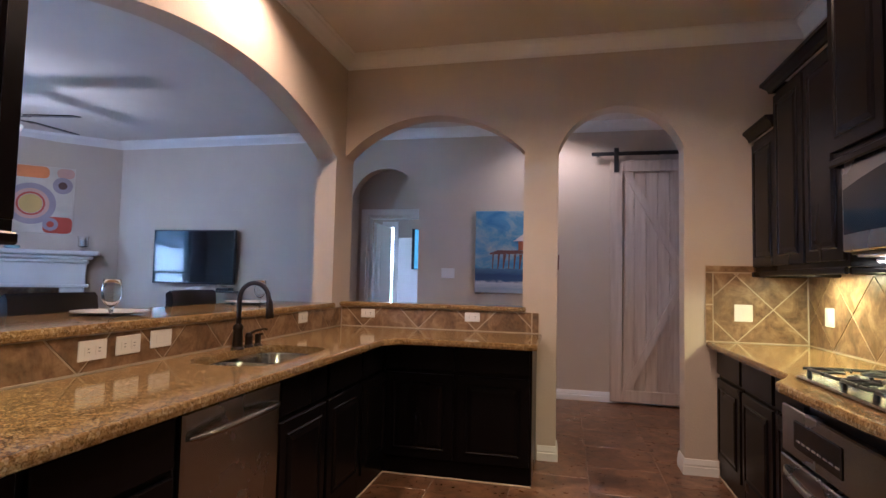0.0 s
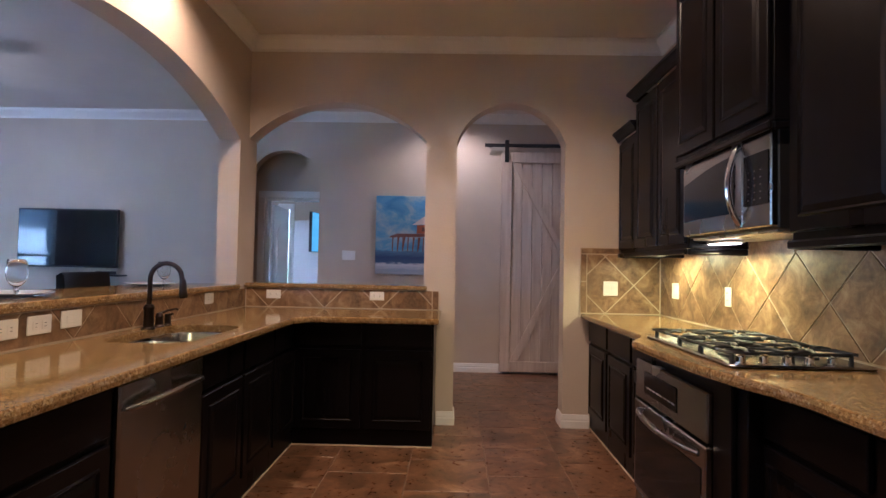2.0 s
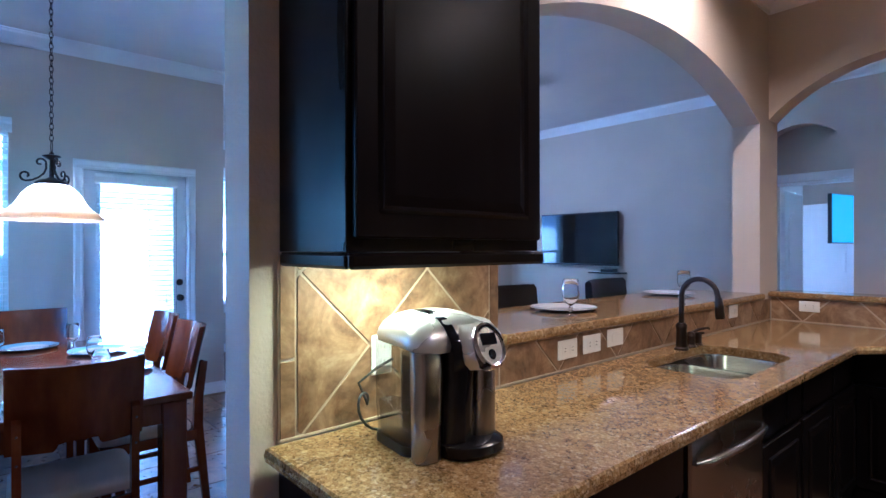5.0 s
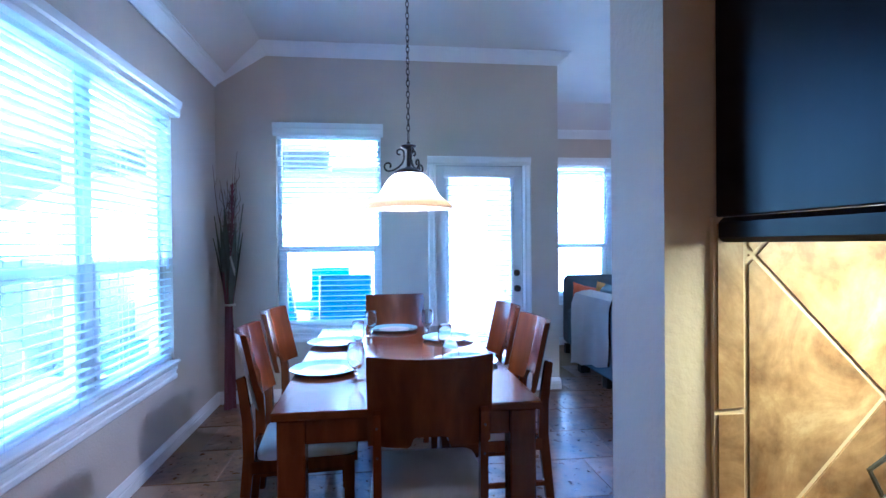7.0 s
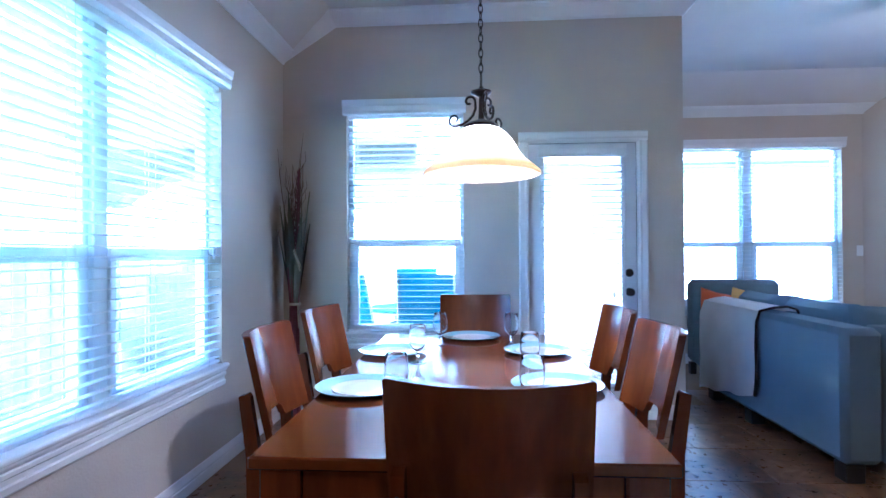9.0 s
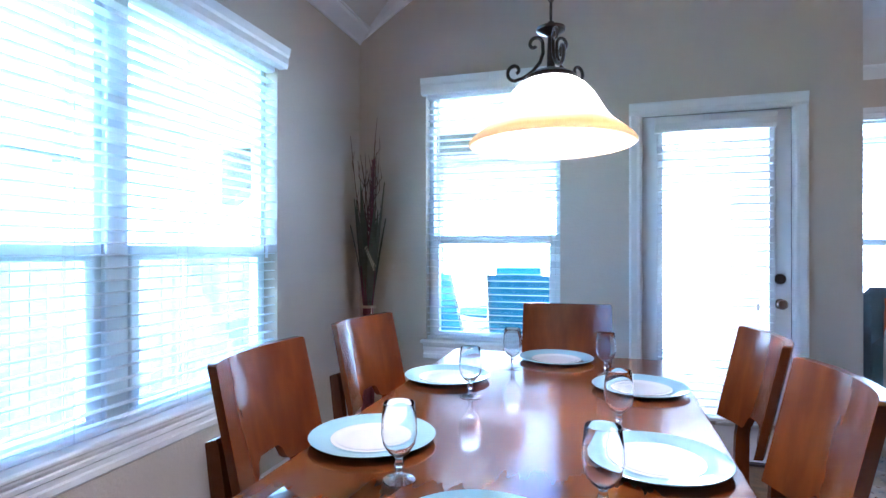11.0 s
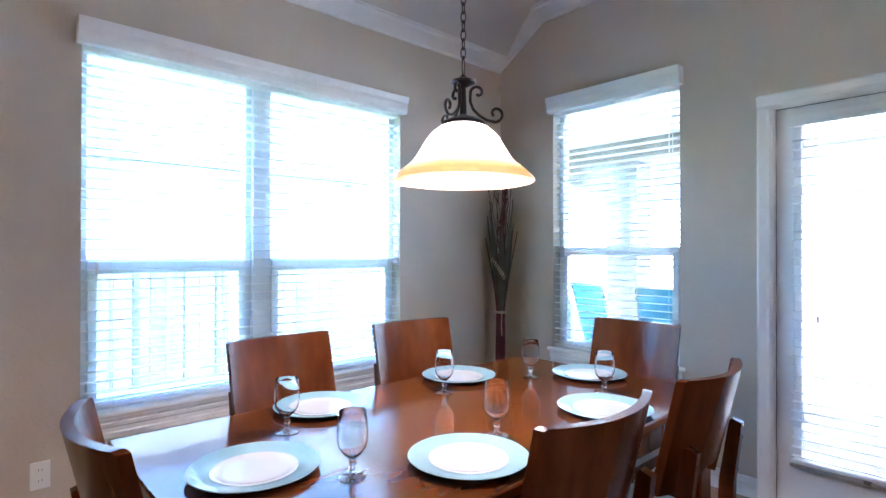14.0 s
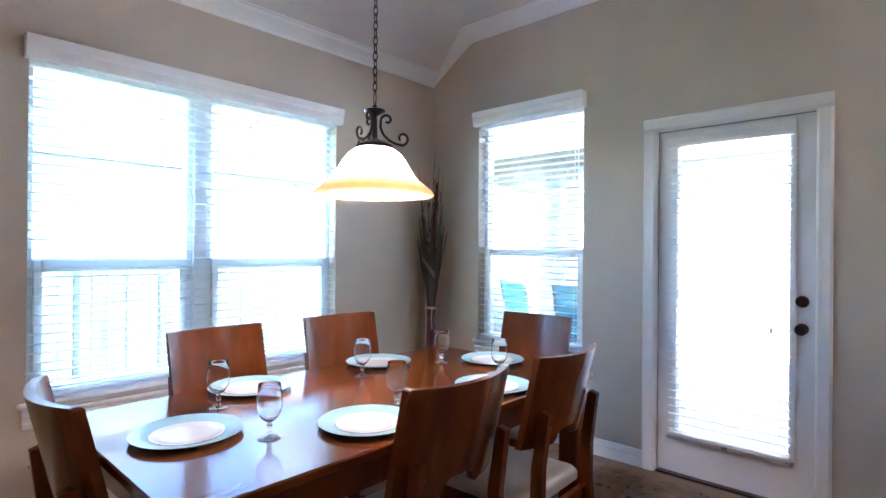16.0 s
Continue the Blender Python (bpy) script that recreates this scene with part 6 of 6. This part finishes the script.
daub([(0.17, 0.445), (0.925, 0.47), (0.925, 0.495), (0.26, 0.495), (0.17, 0.46)], "pier", 0)
for k in range(13):
    x = 0.20 + 0.062 * k
    daub([(x, 0.28), (x + 0.012, 0.28), (x + 0.02 + 0.01 * (k % 3), 0.45), (x + 0.004, 0.45)], "pier", 1 + k % 2)
daub([(0.50, 0.497), (0.925, 0.50), (0.925, 0.62), (0.50, 0.60)], "rust", 1)
daub([(0.44, 0.60), (0.58, 0.70), (0.72, 0.78), (0.925, 0.80), (0.925, 0.63), (0.44, 0.60)][:-1], "roof", 2)
daub([(0.56, 0.525), (0.64, 0.525), (0.64, 0.575), (0.56, 0.575)], "dark", 2)
daub([(0.72, 0.53), (0.80, 0.53), (0.80, 0.58), (0.72, 0.58)], "dark", 2)
t = thing("bedroom_television", pose(-2.43, 9.15, 1.46, 0, 0, 78), "television on the bedroom wall with a blue emissive screen", "television")
block("body", (-0.56, 0.56, -0.05, 0.0, 0.0, 0.66), BLACKM, t)
# blue screen colour with a weak emission
block("screen", (-0.55, 0.55, -0.054, -0.0505, 0.012, 0.65), glow("blue_screen", (0.14, 0.36, 0.42), 0.05), t, 0.001)

# ---- dried stems in the corner ----
t = thing("dried_stem_bundle", pose(-5.79, -0.95, 0) @ Matrix.Diagonal((1.4, 1.4, 1, 1)), "tall bundle of dried stems tied with raffia", "dried plant")
for k in range(16):
    bm = B()
    a, r = random.uniform(0, 6.28), random.uniform(0.005, 0.03)
    tube(bm, [(r * math.cos(a) * q, r * math.sin(a) * q, z) for q, z in ((1.1, 0.0), (0.9, 0.45), (0.7, 0.87), (1.3, 1.15))], 0.0065, 6)
    part("stalk", bm, STEMP, t, "dark purple stalk", True)
for k in range(12):
    bm = B()
    a = random.uniform(0, 6.28)
    top, lean = random.uniform(1.75, 2.15), random.uniform(0.03, 0.10)
    pts = [(lean * q ** 1.5 * math.cos(a) + 0.015 * math.sin(7 * q + k), lean * q ** 1.5 * math.sin(a) + 0.015 * math.cos(6 * q + k), 0.9 + (top - 0.9) * q) for q in [j / 9 for j in range(10)]]
    tube(bm, pts, [0.0045 - 0.0035 * j / 9 for j in range(10)], 5)
    for j in (5, 7):
        x, y, z = pts[j]
        tube(bm, [(x, y, z), (x + 0.03 * math.cos(a + 1), y + 0.03 * math.sin(a + 1), z + 0.07), (x + 0.025 * math.cos(a + 1.4), y + 0.03 * math.sin(a + 1.4), z + 0.15)], [0.002, 0.0016, 0.0008], 5)
    part("curly_twig", bm, STEM, t, "", True)
for k in range(9):
    bm = B()
    a, top = k * 0.75, random.uniform(1.35, 1.75)
    c, s = math.cos(a), math.sin(a)
    g = []
    for j in range(9):
        q = j / 8
        w = 0.018 * math.sin(math.pi * min(1, 0.12 + q * 0.9)) + 0.001
        r = 0.02 + 0.07 * q ** 1.3
        g.append((bm.verts.new((r * c - w * s, r * s + w * c, 0.87 + (top - 0.87) * q)), bm.verts.new(((r - 0.005) * c, (r - 0.005) * s, 0.87 + (top - 0.87) * q)), bm.verts.new((r * c + w * s, r * s - w * c, 0.87 + (top - 0.87) * q))))
    for p, q in zip(g, g[1:]):
        bm.faces.new([p[0], p[1], q[1], q[0]]), bm.faces.new([p[1], p[2], q[2], q[1]])
    part("leaf", bm, STEMG, t, "", True)
bm = B()
for k in range(60):
    q = k / 60
    a = k * 2.4
    z, r = 1.25 + 0.65 * q, 0.022 * (1 - 0.6 * q)
    cx = 0.03 - 0.05 * q
    tube(bm, [(cx, 0.02, z - 0.02), (cx + r * math.cos(a), 0.02 + r * math.sin(a), z + 0.012)], [0.006, 0.003], 5)
part("flower_spike", bm, STEMP, t, "purple dried flower spike", True)
bm = B()
for z in (0.868, 0.874, 0.88):
    tube(bm, [(0.032 * math.cos(a), 0.032 * math.sin(a), z) for a in [2 * math.pi * k / 16 for k in range(16)]], 0.0035, 6, True)
tube(bm, [(0.022, 0.026, 0.87), (0.032, 0.03, 0.78), (0.028, 0.032, 0.70)], 0.003, 6)
part("raffia_tie", bm, TIE, t, "", True)
bm = B()
for k in range(9):
    tube(bm, [(0.02 + 0.012 * k, 0.035, 1.12 + 0.018 * k), (0.012 + 0.012 * k, 0.04, 1.155 + 0.016 * k)], 0.0035, 5)
part("seed_curl", bm, TIE, t, "pale curled seed head", True)

# ---- outdoors ----
bm = B()
s = 400
for x0, x1, y0, y1 in ((-s, s, -s, -1.36), (-s, s, 11.01, s), (-s, -8.41, -1.36, 11.01), (3.21, s, -1.36, 11.01)):
    bm.faces.new([bm.verts.new(p) for p in ((x0, y0, -0.25), (x1, y0, -0.25), (x1, y1, -0.25), (x0, y1, -0.25))])
bmesh.ops.remove_doubles(bm, verts=bm.verts, dist=0.001)
setting("ground", bm, GRASS, "short green lawn reaching far off", "ground")
bm = B()
box(bm, -9.6, -6.14, -2.6, 1.76, -0.30, -0.04, 0.01)
setting("pavement", bm, CONCRETE, "pale concrete patio slab", "patio")

fence = tagged(new("fence"), "weathered pale wooden privacy fence", "fence", kind="structure")
bm = B()
box(bm, -0.0735, 0.0735, -0.009, 0.009, -0.25, 1.22, 0.004)
first = part("fence_board", bm, FENCE, fence)
first.matrix_basis = pose(-1.5, -3.9, 0)
k = 1
x = -1.5 - 0.15
while x > -13.0:
    piece("fence_board", first.data, pose(x, -3.9 + random.uniform(-0.006, 0.006), random.uniform(-0.02, 0.02), 0, 0, random.uniform(-1, 1)), fence)
    x -= 0.15
y = -3.75
while y < 9.0:
    piece("fence_board", first.data, pose(-13.0 + random.uniform(-0.006, 0.006), y, random.uniform(-0.02, 0.02), 0, 0, 90), fence)
    y += 0.15
for z in (0.05, 0.95):
    block("fence_rail", (-13.0, -1.4, -3.95, -3.912, z, z + 0.09), FENCE, fence, 0.004)
    block("fence_rail", (-13.05, -13.012, -3.9, 9.0, z, z + 0.09), FENCE, fence, 0.004)


def house(m, w, label):
    t = tagged(thing("house", m, label, "house"), group="neighbouring houses")
    block("wall", (-w / 2, w / 2, 0, 8, -0.25, 2.75), paint("pale_siding", (0.80, 0.79, 0.76), 0.8, 40, 0.2, 0.04), t, 0.0)
    bm = B()
    prism(bm, [(-0.5, 2.70), (-0.5, 2.86), (4.0, 5.2), (8.5, 2.86), (8.5, 2.70)], flat_yz, -w / 2 - 0.5, w / 2 + 0.5)
    part("roof", bm, ROOFM, t)
    block("fascia", (-w / 2 - 0.5, w / 2 + 0.5, -0.54, -0.501, 2.66, 2.85), VINYL, t, 0.004)
    for x in (-w / 4, w / 4):
        bm = B()
        box(bm, x - 0.5, x + 0.5, -0.03, 0.0, 0.8, 2.2, 0.01)
        win = part("window", bm, VINYL, t)
        bm = B()
        box(bm, x - 0.43, x + 0.43, -0.036, -0.031, 0.87, 2.13)
        part("pane", bm, VINYL, win)
    return t


house(pose(-4.0, -7.5, 0, 0, 0, 180), 9.0, "neighbouring house with pale siding behind the fence")
house(pose(-19.0, 1.0, 0, 0, 0, -90), 12.0, "distant neighbouring house with pale siding")

# covered patio: soffit, arched beam and brick pier
bm = B()
box(bm, -9.2, -6.145, -4.6, -0.35, 2.68, 2.80)
setting("patio_cover", bm, TRIM, "white soffit of the covered patio", "patio roof")
bm = B()
prism(bm, [(-4.6, 2.679), (-4.6, 1.9)] + arch(-4.5, -1.8, 1.95, 0.42) + [(-1.8, -0.04), (-1.4, -0.04), (-1.4, 2.42), (-0.35, 2.42), (-0.35, 2.679)], flat_yz, -9.1, -8.75)
setting("patio_arch", bm, BRICKM, "brown brick arch and pier of the patio", "arch")


def patio_chair(m):
    t = thing("patio_chair", m, "metal patio chair with teal sling seat", "chair", "patio chairs")
    for s in (-1, 1):
        bm = B()
        tube(bm, [(s * 0.27, 0.42, 0.0), (s * 0.27, 0.40, 0.40), (s * 0.27, -0.02, 0.36), (s * 0.25, -0.22, 1.10)], 0.013, 8)
        tube(bm, [(s * 0.27, -0.22, 0.0), (s * 0.27, -0.08, 0.36), (s * 0.28, -0.02, 0.60), (s * 0.29, 0.20, 0.63), (s * 0.28, 0.40, 0.55), (s * 0.27, 0.40, 0.40)], 0.012, 8)
        part("frame", bm, STEEL, t, "", True)
    bm = B()
    pts = [(0.42, 0.40), (0.2, 0.375), (-0.02, 0.355), (-0.06, 0.48), (-0.14, 0.78), (-0.22, 1.10)]
    g = [[bm.verts.new((x, y, z)) for x in (-0.26, 0.26)] for y, z in pts]
    for a, b in zip(g, g[1:]):
        bm.faces.new([a[0], a[1], b[1], b[0]])
    bmesh.ops.solidify(bm, geom=bm.faces[:], thickness=0.006)
    part("sling", bm, SLING, t, "teal woven sling")
    return t


first = patio_chair(pose(-6.80, -0.04, -0.04, 0, 0, 92))
copy_thing(first, pose(-6.93, -0.72, -0.04, 0, 0, 62))
copy_thing(first, pose(-8.3, -0.3, -0.04, 0, 0, -80))
t = thing("patio_table", pose(-7.5, -0.25, -0.04), "round glass-topped metal patio table", "table")
bm = B()
lathe(bm, [(0, 0.70), (0.50, 0.70), (0.51, 0.71), (0.50, 0.72), (0, 0.72)], 36)
part("tabletop", bm, SLING, t, "", True)
for k in range(4):
    bm = B()
    a = radians(45 + 90 * k)
    tube(bm, [(0.1 * math.cos(a), 0.1 * math.sin(a), 0.70), (0.2 * math.cos(a), 0.2 * math.sin(a), 0.35), (0.42 * math.cos(a), 0.42 * math.sin(a), 0.0)], 0.014, 8)
    part("leg", bm, STEEL, t, "", True)


# ---- tiles ----
def clip(poly, a, b, c):
    """The part of a convex outline where a*u + b*v <= c."""
    out = []
    for k, p in enumerate(poly):
        q = poly[(k + 1) % len(poly)]
        dp, dq = a * p[0] + b * p[1] - c, a * q[0] + b * q[1] - c
        if dp <= 0:
            out.append(p)
        if dp * dq < 0:
            s = dp / (dp - dq)
            out.append((p[0] + s * (q[0] - p[0]), p[1] + s * (q[1] - p[1])))
    return out


def diamonds(name, put, u0, u1, v0, v1, start, label, borders=(), period=0.452, joint=0.0045):
    """Travertine tiles set on the diagonal over a cream bed; borders are upright or level rows of cut tile (u0, u1, v0, v1)."""
    bm = B()
    prism(bm, [(u0, v0), (u1, v0), (u1, v1), (u0, v1)], put, 0.001, 0.009)
    bed = setting(name, bm, CREAM, label, "backsplash")
    a0, a1, b0, b1 = u0, u1, v0, v1
    todo = []
    for p, q, r, s in borders:
        todo.append([(p + joint, r + joint), (q - joint, r + joint), (q - joint, s - joint), (p + joint, s - joint)])
        if s - r > q - p:
            a0, a1 = (max(a0, q) if p <= u0 + 0.01 else a0), (min(a1, p) if q >= u1 - 0.01 else a1)
        else:
            b1 = min(b1, r)
    h = period / 2
    for i in range(int((u0 - start) / h) - 3, int((u1 - start) / h) + 4):
        for j in range(-1, int((v1 - v0) / h) + 3):
            if (i + j) % 2:
                continue
            cu, cv = start + i * h, v0 + j * h
            k = h - joint * 1.4
            poly = [(cu - k, cv), (cu, cv - k), (cu + k, cv), (cu, cv + k)]
            for a, b, c in ((-1, 0, -a0 - joint), (1, 0, a1 - joint), (0, -1, -b0 - joint), (0, 1, b1 - joint)):
                poly = clip(poly, a, b, c) if poly else poly
            if len(poly) > 2:
                todo.append(poly)
    for poly in todo:
        bm = B()
        prism(bm, poly, put, 0.0095, 0.0128)
        part("tile", bm, TRAV, bed)
    bm = B()
    prism(bm, [(u0, v0 - 0.0015), (u1, v0 - 0.0015), (u1, v0 + 0.0045), (u0, v0 + 0.0045)], put, 0.0132, 0.0165)
    part("caulk_line", bm, CREAM, bed)
    return bed


diamonds("backsplash_bar", lambda u, v, d: (XL + d, u, v), 1.562, YF - 0.016, 0.917, 1.0605, 1.684, "brown travertine tiles on the bar front with pale joints", period=0.43)
diamonds("backsplash_ledge", lambda u, v, d: (u, YF - d, v), XL + 0.016, -0.285, 0.917, 1.0705, -0.984 - 0.4545, "brown travertine tiles under the granite ledge", [(-0.338, -0.285, 0.917, 1.0705)], 0.4545)
diamonds("backsplash_north", lambda u, v, d: (u, YF - d, v), 0.850, XR - 0.016, 0.917, 1.442, 1.275, "diagonal travertine backsplash beside the doorway",
         [(0.850, 0.900, 0.917, 1.17), (0.850, 0.900, 1.17, 1.392), (0.850, 1.17, 1.392, 1.442)], 0.455)
diamonds("backsplash_east", lambda u, v, d: (XR - d, u, v), 0.30, YF - 0.016, 0.917, 1.445, 3.272, "diagonal travertine backsplash lit by under-cabinet lights", period=0.455)
diamonds("backsplash_west", lambda u, v, d: (XL + d, u, v), 0.744, 1.557, 0.917, 1.40, 1.018, "diagonal travertine backsplash behind the coffee maker",
         [(0.744, 0.792, 0.917, 1.121), (0.744, 0.792, 1.121, 1.395), (1.510, 1.557, 0.917, 1.121), (1.510, 1.557, 1.121, 1.395)], 0.428)

T = 0.492
bm = B()
box(bm, 0.003, T - 0.003, 0.003, T - 0.003, -0.0055, 0.0, 0.0025)
first = None
for i in range(-14, 3):
    for j in range(-3, 14):
        x, y = 0.06 + T * i, 3.27 + T * (j - 7) + (T / 2 if i % 2 else 0)
        if x > 2.3 or y < -1.2 or y > 6.3 or (x > 0.95 and y < 4.2) or x < -6.9 or (x < -6.2 and y < 1.9):
            continue
        m = pose(x, y, random.uniform(-0.0004, 0.0004))
        if first is None:
            first = part("tile", bm, SLATE, floor)
            first.matrix_basis = m
        else:
            piece("tile", first.data, m, floor)
